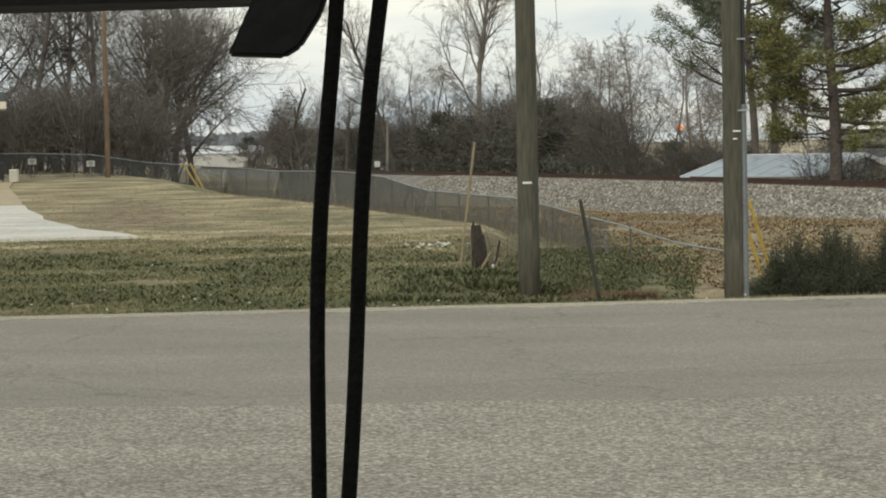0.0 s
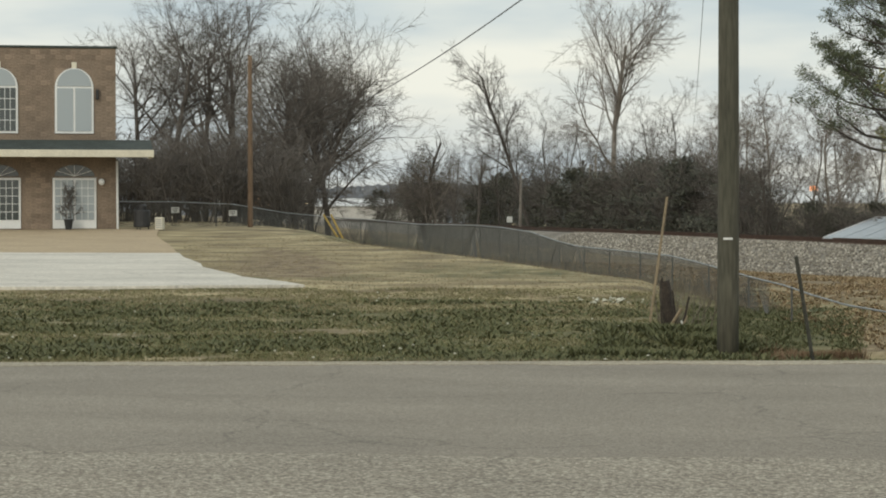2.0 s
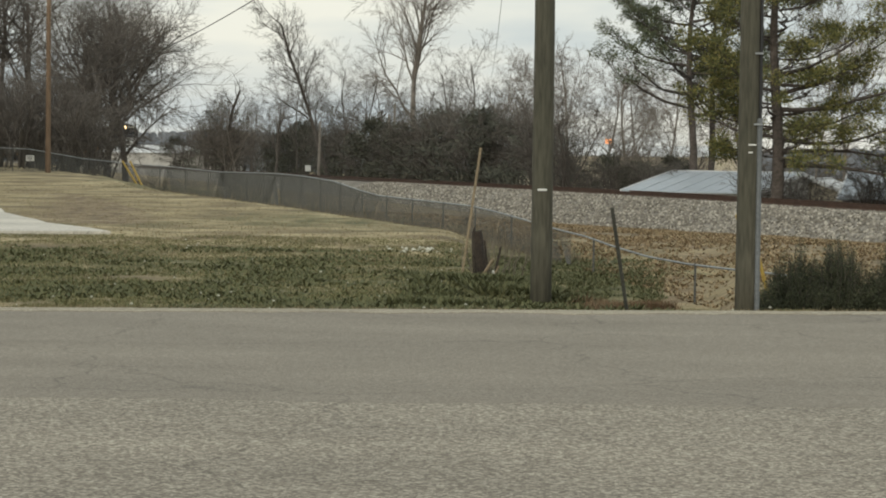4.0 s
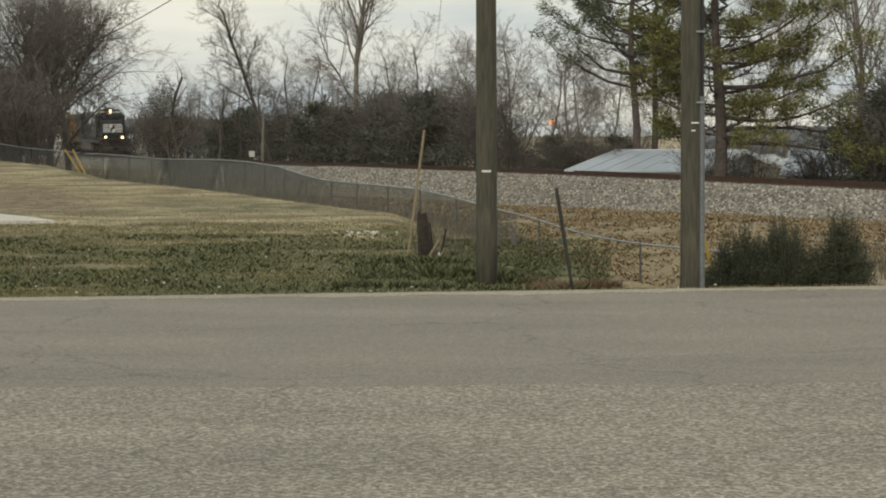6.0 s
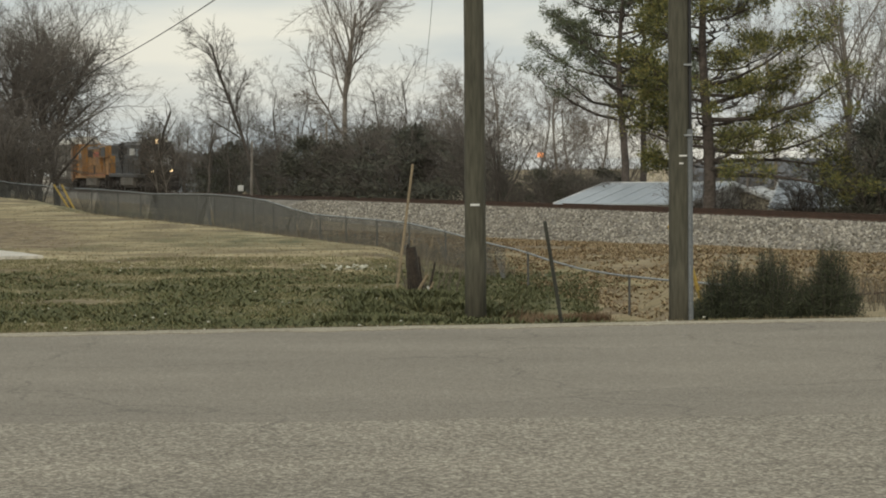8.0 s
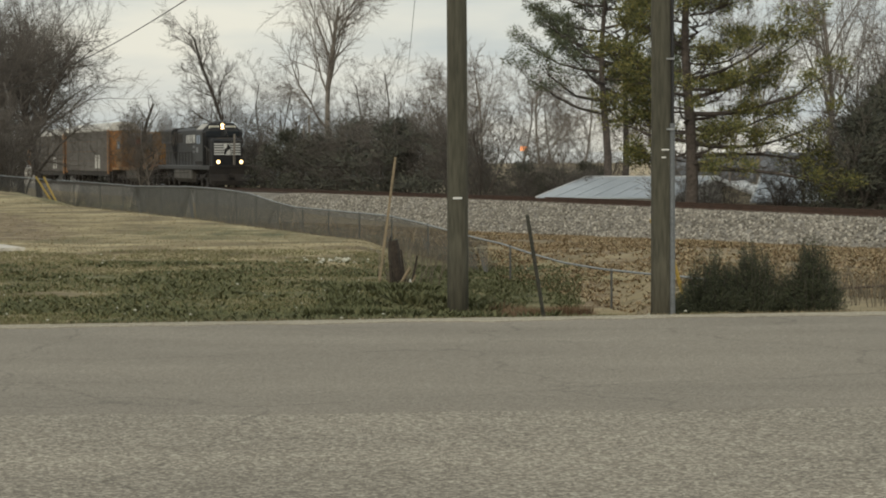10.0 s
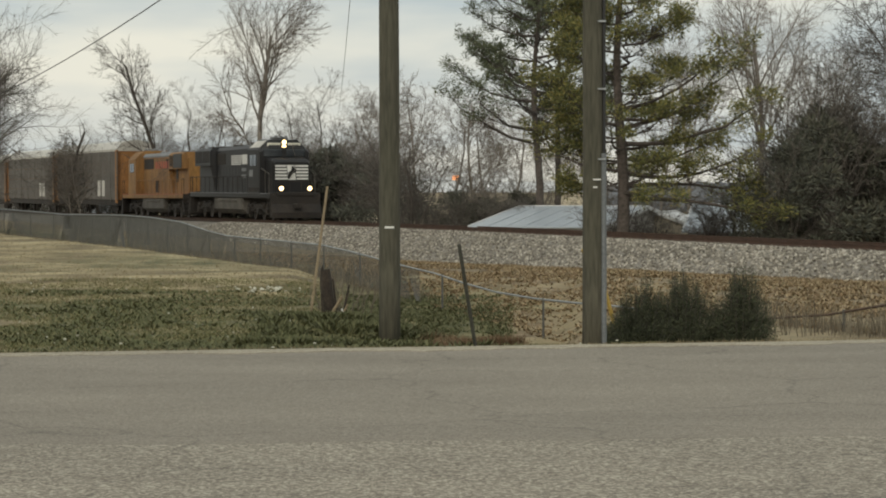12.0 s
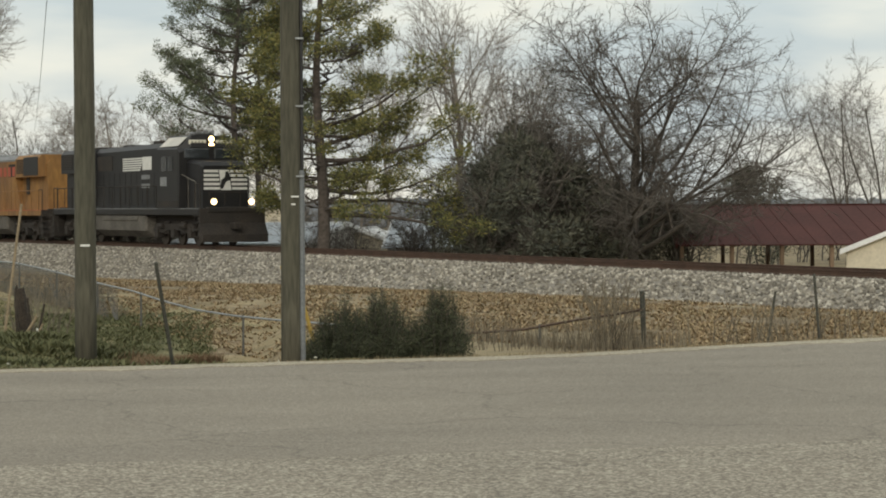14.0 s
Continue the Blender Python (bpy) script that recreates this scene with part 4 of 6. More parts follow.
place_tree(SET_B[2], 0.208, 106, 0.74, 2.6, "leafless tree beside the broad round tree", group=G_BACK, z=-2.2)
place_tree(SET_A[0], 0.352, 142, 0.85, 1.2, "leafless tree beyond the red-roofed shed", group=G_BACK)
place_tree(SET_A[3], 0.368, 135, 0.8, 2.9, "leafless tree beyond the red-roofed shed", group=G_BACK)


def leaf_cloud(rng, centres, radius, count, size, flat=1.0, droop=0.0):
    """Many small pointed leaves or needle sprays round the given centres."""
    v, f = [], []
    for c in centres:
        for _ in range(count):
            d = Vector((rng.gauss(0, 1), rng.gauss(0, 1), rng.gauss(0, 1))).normalized()
            p = Vector(c) + Vector((d.x, d.y, d.z * flat)) * radius * rng.random() ** 0.45
            e = (d + Vector((rng.gauss(0, 0.5), rng.gauss(0, 0.5), 0.35 - droop))).normalized() * size * rng.uniform(0.6, 1.3)
            s = e.orthogonal().normalized() * size * rng.uniform(0.10, 0.22)
            n0 = len(v)
            v.extend((p - s, p + s, p + e))
            f.append((n0, n0 + 1, n0 + 2))
    return v, f


def pine(seed, height, r, limbs, needles, tuft, per_tuft, bare):
    """A straight trunk; limbs given as (height, reach, azimuth, rise) fork twice and end in needle tufts."""
    rng = random.Random(seed)
    wood, twig = Wood(), Wood()
    trunk = [Vector((0.14 * math.sin(k * 0.7), 0.1 * math.cos(k), height * k / 12)) for k in range(13)]
    wood.limb(trunk, [r * (1 - 0.85 * k / 12) for k in range(13)], 8)
    centres = []
    for z, reach, az, rise in limbs:
        q = trunk[0].lerp(trunk[12], z / height)
        tip = q + Vector((reach * math.cos(az), reach * math.sin(az), rise))
        run, n = [q], 7
        for k in range(1, n + 1):
            u = k / n
            p = q.lerp(tip, u) + Vector((rng.gauss(0, 0.09), rng.gauss(0, 0.09), -0.10 * reach * math.sin(u * math.pi) * (1 if rise > 0 else -0.4)))
            run.append(p)
        r0 = 0.018 * reach + 0.012
        wood.limb(run, [max(0.012, r0 * (1 - 0.8 * k / n)) for k in range(n + 1)], 5)
        for k in range(2, n + 1):
            u = k / n
            for side in (-1, 1):
                d = (run[k] - run[k - 1]).normalized()
                e = Vector((-d.y, d.x, 0)).normalized() * side
                d = bend(rng, (d * 0.9 + e * rng.uniform(0.5, 1.0) + Vector((0, 0, rng.uniform(0.0, 0.45)))).normalized(), 0.2)
                ln = reach * rng.uniform(0.16, 0.30) * (1.15 - 0.45 * u) + 0.25
                m = run[k] + d * ln * 0.55 + Vector((0, 0, rng.gauss(0, 0.05)))
                t = m + bend(rng, d, 0.2) * ln * 0.5
                twig.limb([run[k], m, t], [0.017, 0.012, 0.007], 3)
                for _ in range(6):
                    f = m.lerp(t, rng.random()) + Vector((rng.gauss(0, 0.22), rng.gauss(0, 0.22), rng.gauss(0.08, 0.16)))
                    twig.limb([m, f], [0.010, 0.006], 3)
                    if u > bare and rng.random() < 0.5:
                        centres.append(f)
                if u > bare:
                    centres.append(t)
    v, f = leaf_cloud(rng, centres, tuft, per_tuft, 0.17, 0.75)
    me = bpy.data.meshes.new("foliage")
    me.from_pydata(v, [], f)
    me.materials.append(needles)
    return wood_mesh("trunk", wood, M_PINEBARK), wood_mesh("crown", twig, M_PINEBARK), me


def whorls(seed, z0, z1, count, low, top, rise):
    """Limbs spread evenly round and up a trunk, shorter towards the top."""
    rng = random.Random(seed)
    out = []
    for k in range(count):
        u = (k + rng.random() * 0.8) / count
        reach = (low + (top - low) * u ** 1.3) * rng.uniform(0.72, 1.12)
        out.append((z0 + (z1 - z0) * u, reach, k * 2.4 + rng.uniform(-0.5, 0.5), reach * rise * rng.uniform(0.6, 1.3) + 0.1))
    return out


PINE_A = pine(5, 16.0, 0.26, whorls(1, 5.8, 15.7, 38, 4.9, 1.7, 0.45), M_NEEDLE_DARK, 0.28, 26, 0.5)
PINE_C = pine(12, 14.4, 0.22, whorls(2, 6.0, 14.2, 24, 4.0, 1.4, 0.6), M_NEEDLE_DARK, 0.27, 26, 0.62)
# long boughs that reach out over the shed, and a close upper crown
BOUGHS = [(6.2, 5.1, 0.1, 2.9), (5.6, 5.8, -0.25, 1.6), (5.0, 4.5, 0.35, 0.9), (4.4, 5.4, -0.05, 0.8), (3.8, 5.5, 0.25, -0.2), (3.3, 5.9, -0.1, -0.7), (7.0, 4.4, -0.5, 2.2),
          (4.8, 2.4, 2.9, 0.6), (5.8, 2.4, 3.4, 0.9), (4.0, 2.4, -2.6, 0.1), (3.6, 2.3, 2.4, 0.0), (6.6, 2.2, 2.7, 1.0), (4.2, 4.2, 1.2, 0.3), (3.5, 4.4, -1.3, -0.2)]
PINE_B = pine(9, 16.0, 0.30, BOUGHS + whorls(3, 3.4, 15.6, 52, 3.4, 1.7, 0.3), M_NEEDLE, 0.32, 40, 0.6)
place_tree(PINE_A, 0.0662, 112, 1.0, 0.3, "tall dark green pine behind the metal-roofed shed", "pine_tree", "pine tree", "pines beyond the track", z=-2.2)
place_tree(PINE_C, 0.0755, 117, 1.0, 2.1, "tall dark green pine behind the metal-roofed shed", "pine_tree", "pine tree", "pines beyond the track", z=-2.2)
place_tree(PINE_B, 0.1036, 93, 1.0, 0.0, "open pine with drooping yellow-green boughs by the track", "pine_tree", "pine tree", "pines beyond the track", z=-2.0)


def shrub_mesh(seed, w, h, material, n, size, radius):
    rng = random.Random(seed)
    cs = []
    for _ in range(n):
        z = rng.random() ** 0.8
        k = math.sqrt(max(0.05, 1 - (2 * z - 0.75) ** 2 * 0.75))
        a = rng.random() * 2 * math.pi
        q = rng.random() ** 0.5
        cs.append((w / 2 * k * q * math.cos(a), w / 2 * k * q * math.sin(a), 0.1 + z * h))
    v, f = leaf_cloud(rng, cs, radius, 70, size, 0.8)
    me = bpy.data.meshes.new("foliage")
    me.from_pydata(v, [], f)
    me.materials.append(material)
    return me


EVER = [shrub_mesh(90 + k, 5.0, 4.6, M_EVERGREEN, 70, 0.22, 0.55) for k in range(3)]
VINE = [shrub_mesh(95, 2.6, 6.4, M_VINE, 60, 0.16, 0.5)]
G_THICK = "shrubs of the thicket"
rngT = random.Random(8)
for k in range(46):
    b = -0.165 + 0.225 * (k + rngT.random()) / 46
    y_t = 37.8 / (b + 0.331)
    d = y_t + rngT.uniform(9, 22)
    me = SET_S[k % 3] if k % 3 else (SET_S[k % 3][0], SET_S[k % 3][1], EVER[k // 3 % 3])
    place_tree(me, b, d, rngT.uniform(0.8, 1.15) * (1.0 if b < 0.01 else 0.5), rngT.random() * 6, "dense leafless shrub in the dark thicket beyond the track", "shrub", "shrub", G_THICK, sx=1.25)
for k in range(36):
    b = -0.33 + 0.134 * (k + rngT.random()) / 36
    place_tree(SET_S[k % 3], b, rngT.uniform(116, 130), rngT.uniform(0.7, 1.05), rngT.random() * 6, "leafless brown brush behind the chain-link fence", "shrub", "shrub", "brush behind the fence", sx=1.3)
for k, (b, d, s) in enumerate(((0.180, 95, 1.15), (0.193, 97, 1.35), (0.206, 99, 1.25), (0.220, 99, 1.1), (0.235, 100, 1.0), (0.302, 132, 1.2), (0.252, 101, 0.9), (0.199, 103, 1.5), (0.268, 102, 0.7))):
    me = (SET_S[k % 3][0], SET_S[k % 3][1], EVER[k % 3])
    place_tree(me, b, d, s, k * 1.7, "dark evergreen shrub under the bare trees", "evergreen_shrub", "shrub", "evergreen shrubs", z=-2.0)
for k in range(16):
    b = 0.085 + 0.19 * (k + rngT.random()) / 16
    place_tree(SET_S[k % 3], b, rngT.uniform(100, 107) if b < 0.2 else rngT.uniform(100, 104), rngT.uniform(0.75, 1.1) * (0.62 if b < 0.15 else 1.15), rngT.random() * 6, "leafless brown brush under the trees beyond the track", "shrub", "shrub", "brush beyond the track", sx=1.2, z=-2.3)
for k, b in enumerate((0.022, 0.034, 0.045, 0.052, 0.061, 0.07, 0.079, 0.088, 0.098, 0.108, 0.118, 0.128, 0.315, 0.328, 0.341, 0.354, 0.366)):
    place_tree(SET_S[k % 3], b, 146 + 5 * (k % 3), 0.62 + 0.12 * (k % 3), 1.1 * k, "leafless grey shrub in front of the far buildings", "shrub", "shrub", "shrubs before the far buildings", sx=1.3)
place_tree((tree_meshes(77, 6.5, BARE, 0.16)[0], SET_S[0][1], VINE[0]), -0.143, 152, 1.05, 0.5, "dead trunk smothered in brown vines", "vine_covered_snag", "tree")
place_tree(SET_P[1], -0.137, 146, 0.55, 0.5, "thin pale sapling in front of the track", "sapling", "tree", "saplings")
place_tree(SET_P[0], -0.1415, 146, 0.5, 2.5, "thin pale sapling in front of the track", "sapling", "tree", "saplings")
for k, (b, h) in enumerate(((-0.069, 5.5), (-0.0665, 6.3), (-0.1, 5.0))):
    bm = B()
    tube(bm, (0, 0, 0), (0.1, 0, h), 0.13, 0.07, 7)
    o = part("dead_snag", bm, M_PALEBARK, None)
    o.matrix_basis = pose(b * 165, 165, ground_z(b * 165, 165) - 0.1)
    tagged(o, "bare broken tree trunk above the thicket", "dead tree", "dead snags")


def build_far_woods():
    rng = random.Random(3)
    v, f = [], []
    for row, (d, h) in enumerate(((420, 1.7), (700, 4.2))):
        for k in range(420):
            b = -0.5 + 1.0 * k / 420
            hh = h * (2.0 if b < -0.1 else 1.0) * (0.75 + 0.35 * noise.noise((b * 18, row, 0)) + 0.12 * rng.random())
            x = b * d
            w = d / 420 * 1.2
            for j in range(5):
                n0 = len(v)
                cx, cw = x + rng.uniform(-w, w), w * rng.uniform(0.5, 1.0)
                t = hh * rng.uniform(0.6, 1.05)
                yy = d + rng.uniform(-12, 12)
                v.extend(((cx - cw, yy, -3), (cx + cw, yy, -3), (cx + cw * 0.9, yy + 1, t * 0.9), (cx, yy + 1, t), (cx - cw * 0.9, yy + 1, t * 0.9)))
                f.append((n0, n0 + 1, n0 + 2, n0 + 3, n0 + 4))
    # distance haze is painted in as a pale blue-grey base colour
    ob = soup("far_woods", v, f, mat("haze_tinted_far_woods", (0.24, 0.26, 0.29), 1.0, 0, 0.2, 0.05, 0.6, 0.0))
    tagged(ob, "low line of distant leafless woods with haze painted into their colour", "woods", kind="stuff")


build_far_woods()


# ---- brick building beside the concrete lot ----
M_BRICK = mat("brown_brick", (0.31, 0.24, 0.178), 0.9, 0, 0.32, 0.8, 18.0, 0.2, (0.215, 0.165, 0.125), rnd=0.2)
M_MORTAR = mat("grey_mortar", (0.36, 0.32, 0.27), 0.95, 0, 0.2, 2.0, 30.0, 0.2)
M_TRIM = mat("cream_trim", (0.68, 0.64, 0.52), 0.6, 0, 0.12, 1.5, 20.0, 0.05)
M_FRAME = mat("white_window_frame", (0.78, 0.79, 0.78), 0.5, 0, 0.08, 2.0, 20.0, 0.0)
# pale reflections are painted into this pane colour; the next glass stays dark
M_PANE_REFLECT = glass("pale_reflection_glass", (0.34, 0.38, 0.40), 0.08)
M_PANE_DARK = glass("dark_window_glass", (0.05, 0.06, 0.06), 0.06)
M_SHINGLE = mat("dark_green_shingles", (0.06, 0.075, 0.07), 0.9, 0, 0.3, 2.0, 14.0, 0.4)
M_DARK = mat("dark_plastic", (0.03, 0.03, 0.032), 0.6, 0, 0.3, 2.0, 20.0, 0.1)
M_CONC = asphalt("stained_concrete", (0.50, 0.47, 0.41), (0.60, 0.565, 0.495), (0.68, 0.645, 0.57), 25, 0.9, 1.0)
M_TAN = mat("tan_paving", (0.46, 0.36, 0.23), 0.9, 0, 0.2, 0.5, 9.0, 0.2, (0.40, 0.31, 0.20))

BX, BY = -25.1, 88.0
BZ = 0.40


def arch_outline(w, h, n=14):
    """A window outline with a half-round head, from its lower left corner."""
    r = w / 2
    pts = [(-r, 0), (r, 0)]
    pts += [(r * math.cos(math.pi * k / n), h - r + r * math.sin(math.pi * k / n)) for k in range(n + 1)]
    return pts


def window(owner, cx, z0, w, h, arched, door=False, plain=False):
    """A framed opening set in the brick front, with panes and muntins."""
    fr = B()
    out = arch_outline(w, h) if arched else [(-w / 2, 0), (w / 2, 0), (w / 2, h), (-w / 2, h)]
    prism(fr, [(x, z) for x, z in out], -0.05, 0.10)
    f = part("door" if door else "window", fr, M_FRAME, owner, "white framed glazed double door" if door else "white framed arched window")
    f.matrix_basis = pose(cx, 0, z0)
    g = 0.09
    if arched:
        split = h - w / 2 - 0.02
        b = B()
        prism(b, [(x * (w - 2 * g) / w, (z - split) * (w / 2 - g) / (w / 2) + split + 0.06) for x, z in arch_outline(w, h)[2:]], -0.075, -0.052)
        part("pane", b, M_PANE_REFLECT, f)
        top = split
    else:
        top = h - g
    for s in (-1, 1):
        b = B()
        x0, x1 = (0.045, w / 2 - g) if s > 0 else (-w / 2 + g, -0.045)
        box(b, x0, x1, -0.075, -0.052, g + (0.25 if door else 0), top)
        part("pane", b, M_PANE_REFLECT if plain else M_PANE_DARK, f)
        if plain and not door:
            continue
        b = B()
        zz0, zz1 = g + (0.25 if door else 0), top
        for k in range(1, 3):
            xx = x0 + (x1 - x0) * k / 3
            box(b, xx - 0.011, xx + 0.011, -0.085, -0.076, zz0, zz1)
        nz = 5 if door else 4
        for k in range(1, nz):
            zz = zz0 + (zz1 - zz0) * k / nz
            box(b, x0, x1, -0.0845, -0.0765, zz - 0.011, zz + 0.011)
        part("muntin", b, M_FRAME, f)


def build_brick_house():
    o = thing("brick_building", pose(BX, BY, BZ, 0, 0, 17.5), "two-storey brown brick building with arched windows and a canopy", "building")
    o.scale = (1.0, 1.0, 1.032)
    L, H, D = 12.4, 7.1, 9.0
    b = B()
    bays = [(-1.66 - 3.0 * k) for k in range(4)]
    # walls in panels round the openings
    zs = [(-0.6, 0.05), (2.05, 3.75), (6.32, H)]
    for z0, z1 in zs:
        box(b, -L, 0, 0, 0.3, z0, z1)
    edges = [0.0]
    for cx in bays:
        edges += [cx + 0.88, cx - 0.88]
    edges.append(-L)
    for i in range(0, len(edges), 2):
        box(b, edges[i + 1], edges[i], 0, 0.3, 0.05, 2.05)
        hi, lo = (edges[i] if i == 0 else edges[i] + 0.1), (edges[i + 1] if i == len(edges) - 2 else edges[i + 1] - 0.1)
        box(b, lo, hi, 0, 0.3, 3.75, 6.32)
    box(b, -0.3, 0, 0.3, D, -0.6, H)
    box(b, -L, -L + 0.3, 0.3, D, -0.6, H)
    box(b, -L, 0, D, D + 0.3, -0.6, H)
    wall = part("wall", b, M_BRICK, o, "weathered brown brick wall")
    for cx in bays:
        for sx in (-1, 1):
            b = B()
            n = 12
            r = 0.78
            pts = [(sx * (r + 0.006) * math.cos(math.pi / 2 * k / n), 5.52 + (r + 0.006) * math.sin(math.pi / 2 * k / n)) for k in range(n + 1)]
            prism(b, [(cx + x, z) for x, z in [(sx * 0.78, 6.32)] + pts[::-1] if True] if sx > 0 else [(cx + x, z) for x, z in pts + [(sx * 0.78, 6.32)]], 0.002, 0.3)
            part("spandrel", b, M_BRICK, o)
        b = B()
        box(b, cx - 0.1, cx + 0.1, -0.03, 0.0, 6.30, 6.55, 0.01)
        part("keystone", b, M_TRIM, o, "pale keystone")
    b = B()
    box(b, -L - 0.05, 0.05, -0.05, 0.35, H, H + 0.09, 0.01)
    part("coping", b, M_SHINGLE, o)
    b = B()
    box(b, -L, 0, 0.3, D, H - 0.5, H - 0.3)
    part("roof", b, M_SHINGLE, o)
    b = B()
    prism(b, [(-0.02, 3.52), (-1.75, 3.10), (-1.75, 3.02), (-0.02, 3.02)], -1.4, L)
    bmesh.ops.transform(b, matrix=pose(0, 0, 0, 0, 0, 90) @ Matrix.Diagonal((1, 1, 1, 1)), verts=b.verts)
    bmesh.ops.transform(b, matrix=Matrix.Diagonal((1, 1, 1, 1)), verts=b.verts)
    part("canopy_roof", b, M_SHINGLE, o, "dark green shingled canopy roof")
    b = B()
    box(b, -L - 0.05, 1.45, -1.82, -1.70, 2.82, 3.10, 0.01)
    box(b, 1.33, 1.45, -1.70, 2.0, 2.82, 3.10, 0.01)
    part("fascia", b, M_TRIM, o, "cream canopy fascia")
    b = B()
    box(b, -L, 1.33, -1.70, 0.0, 2.86, 2.90)
    part("soffit", b, M_DARK, o)
    for cx in bays:
        window(o, cx, 3.77, 1.54, 2.55, True, False, cx > -2)
        window(o, cx, 0.06, 1.74, 1.98, False, True, cx > -2)
        b = B()
        prism(b, [(cx + x, 2.1 + z * 0.55) for x, z in [(0.8 * math.cos(math.pi * k / 12), 0.8 * math.sin(math.pi * k / 12)) for k in range(13)]], -0.03, -0.004)
        part("fanlight", b, M_PANE_DARK, o, "dark fanlight over the door")
        b = B()
        for k in range(1, 6):
            a = math.pi * k / 6
            tube(b, (cx, -0.035, 2.1), (cx + 0.78 * math.cos(a), -0.035, 2.1 + 0.43 * math.sin(a)), 0.015, seg=5)
        part("fanlight_bars", b, M_FRAME, o)
    b = B()
    bmesh.ops.create_uvsphere(b, u_segments=14, v_segments=10, radius=0.13)
    bmesh.ops.transform(b, matrix=Matrix.Translation((-0.58, -0.16, 1.88)), verts=b.verts)
    part("globe_lamp", b, M_FRAME, o, "white globe wall lamp")
    b = B()
    box(b, -0.80, -0.68, -0.16, 0.0, 5.1, 5.5, 0.02)
    part("wall_lantern", b, M_DARK, o, "black wall lantern")
    b = B()
    tube(b, (0.06, -0.02, 0.0), (0.04, -0.02, 2.7), 0.045, seg=8)
    part("downpipe", b, M_FRAME, o, "white downpipe")
    # brick courses of the visible stretch of wall
    me = {}
    for w in (0.39, 0.19):
        bb = B()
        box(bb, 0.006, w - 0.006, -0.012, 0.004, 0.006, 0.194)
        mm = bpy.data.meshes.new("brick")
        bb.to_mesh(mm)
        bb.free()
        mm.materials.append(M_BRICK)
        me[w] = mm
    count = 0
    for j in range(0, 35):
        z = 0.05 + 0.2 * j
        x = -5.0 - (0.2 if j % 2 else 0.0)
        while x < -0.38:
            x += 0.4
            cx0, cx1 = x, x + 0.39
            hit = any(cx0 < c + 0.92 and cx1 > c - 0.92 and (z < 2.75) or cx0 < c + 0.84 and cx1 > c - 0.84 and 3.55 < z + 0.2 and z < 6.6 for c in bays)
            if hit or cx1 > 0 or 2.65 < z < 3.5 or count >= 290 or x < -4.6:
                continue
            q = new("brick", me[0.39])
            q.parent = wall
            q.matrix_basis = pose(x, 0, z)
            count += 1
    return o


build_brick_house()


def slab(name, outline, lift, material, label, step=0.7):
    """Paving that follows the ground inside an outline."""
    bm = B()
    vs = [bm.verts.new((x, y, 0)) for x, y in outline]
    bm.faces.new(vs)
    x0, x1 = min(p[0] for p in outline), max(p[0] for p in outline)
    y0, y1 = min(p[1] for p in outline), max(p[1] for p in outline)
    for k in range(1, int((x1 - x0) / step)):
        bmesh.ops.bisect_plane(bm, geom=bm.verts[:] + bm.edges[:] + bm.faces[:], plane_co=(x0 + k * step, 0, 0), plane_no=(1, 0, 0))
    for k in range(1, int((y1 - y0) / step)):
        bmesh.ops.bisect_plane(bm, geom=bm.verts[:] + bm.edges[:] + bm.faces[:], plane_co=(0, y0 + k * step, 0), plane_no=(0, 1, 0))
    for v in bm.verts:
        v.co.z = ground_z(v.co.x, v.co.y) + lift
    r = bmesh.ops.extrude_face_region(bm, geom=bm.faces[:])
    for g in r["geom"]:
        if isinstance(g, bmesh.types.BMVert):
            g.co.z -= 0.15
    bmesh.ops.recalc_face_normals(bm, faces=bm.faces[:])
    return tagged(part(name, bm, material, None), label, "pavement", kind="structure")


slab("concrete_lot", [(-45, 40.0), (-13.2, 40.6), (-10.2, 41.6), (-8.2, 42.3), (-9.0, 44.2), (-10.4, 46.6), (-11.1, 48.6), (-12.6, 52.0), (-13.2, 54.2), (-14.6, 58.0), (-15.5, 61.0), (-45, 61.0)], 0.06, M_CONC, "pale stained concrete parking lot with dark cracks", 1.0)
slab("tan_walk", [(-45, 61.02), (-15.55, 61.02), (-18.5, 71.0), (-21.4, 80.5), (-23.3, 87.9), (-45, 87.9)], 0.05, M_TAN, "tan paved walk in front of the brick building", 1.5)


# ---- chain-link fence ----
M_FENCE = mat("dull_galvanised_wire", (0.125, 0.125, 0.118), 0.7, 0.3, 0.2, 2.0, 20.0, 0.0)
FENCE = ((-0.40, 97, 1.6), (-0.2575, 99, 1.53), (-0.2305, 99.5, 1.42), (-0.2065, 106, 1.0), (-0.18, 109, 0.72), (-0.1695, 107, 0.68), (-0.1443, 99.6, 0.52), (-0.119, 87.7, 0.61),
         (-0.1064, 82.8, 0.58), (-0.0937, 78.4, 0.48), (-0.0811, 74.4, 0.23), (-0.0723, 71.9, 0.11), (-0.0559, 67.6, 0.09), (-0.0306, 61.9, 0.06), (-0.0179, 59.4, -0.05), (0.0073, 55.0, -0.31),
         (0.02, 53.0, -0.40), (0.0326, 51.1, -0.55), (0.0478, 49.1, -0.68), (0.0656, 46.9, -0.72), (0.0833, 44.9, -0.71), (0.1036, 42.8, -0.68), (0.13, 40.0, -0.66),
         (0.17, 37.1, -0.585), (0.197, 35.2, -0.42), (0.2232, 33.5, -0.18), (0.2471, 32.2, -0.01), (0.2526, 32.0, 0.03))
RAIL_END, MESH_END = 22, 15.5


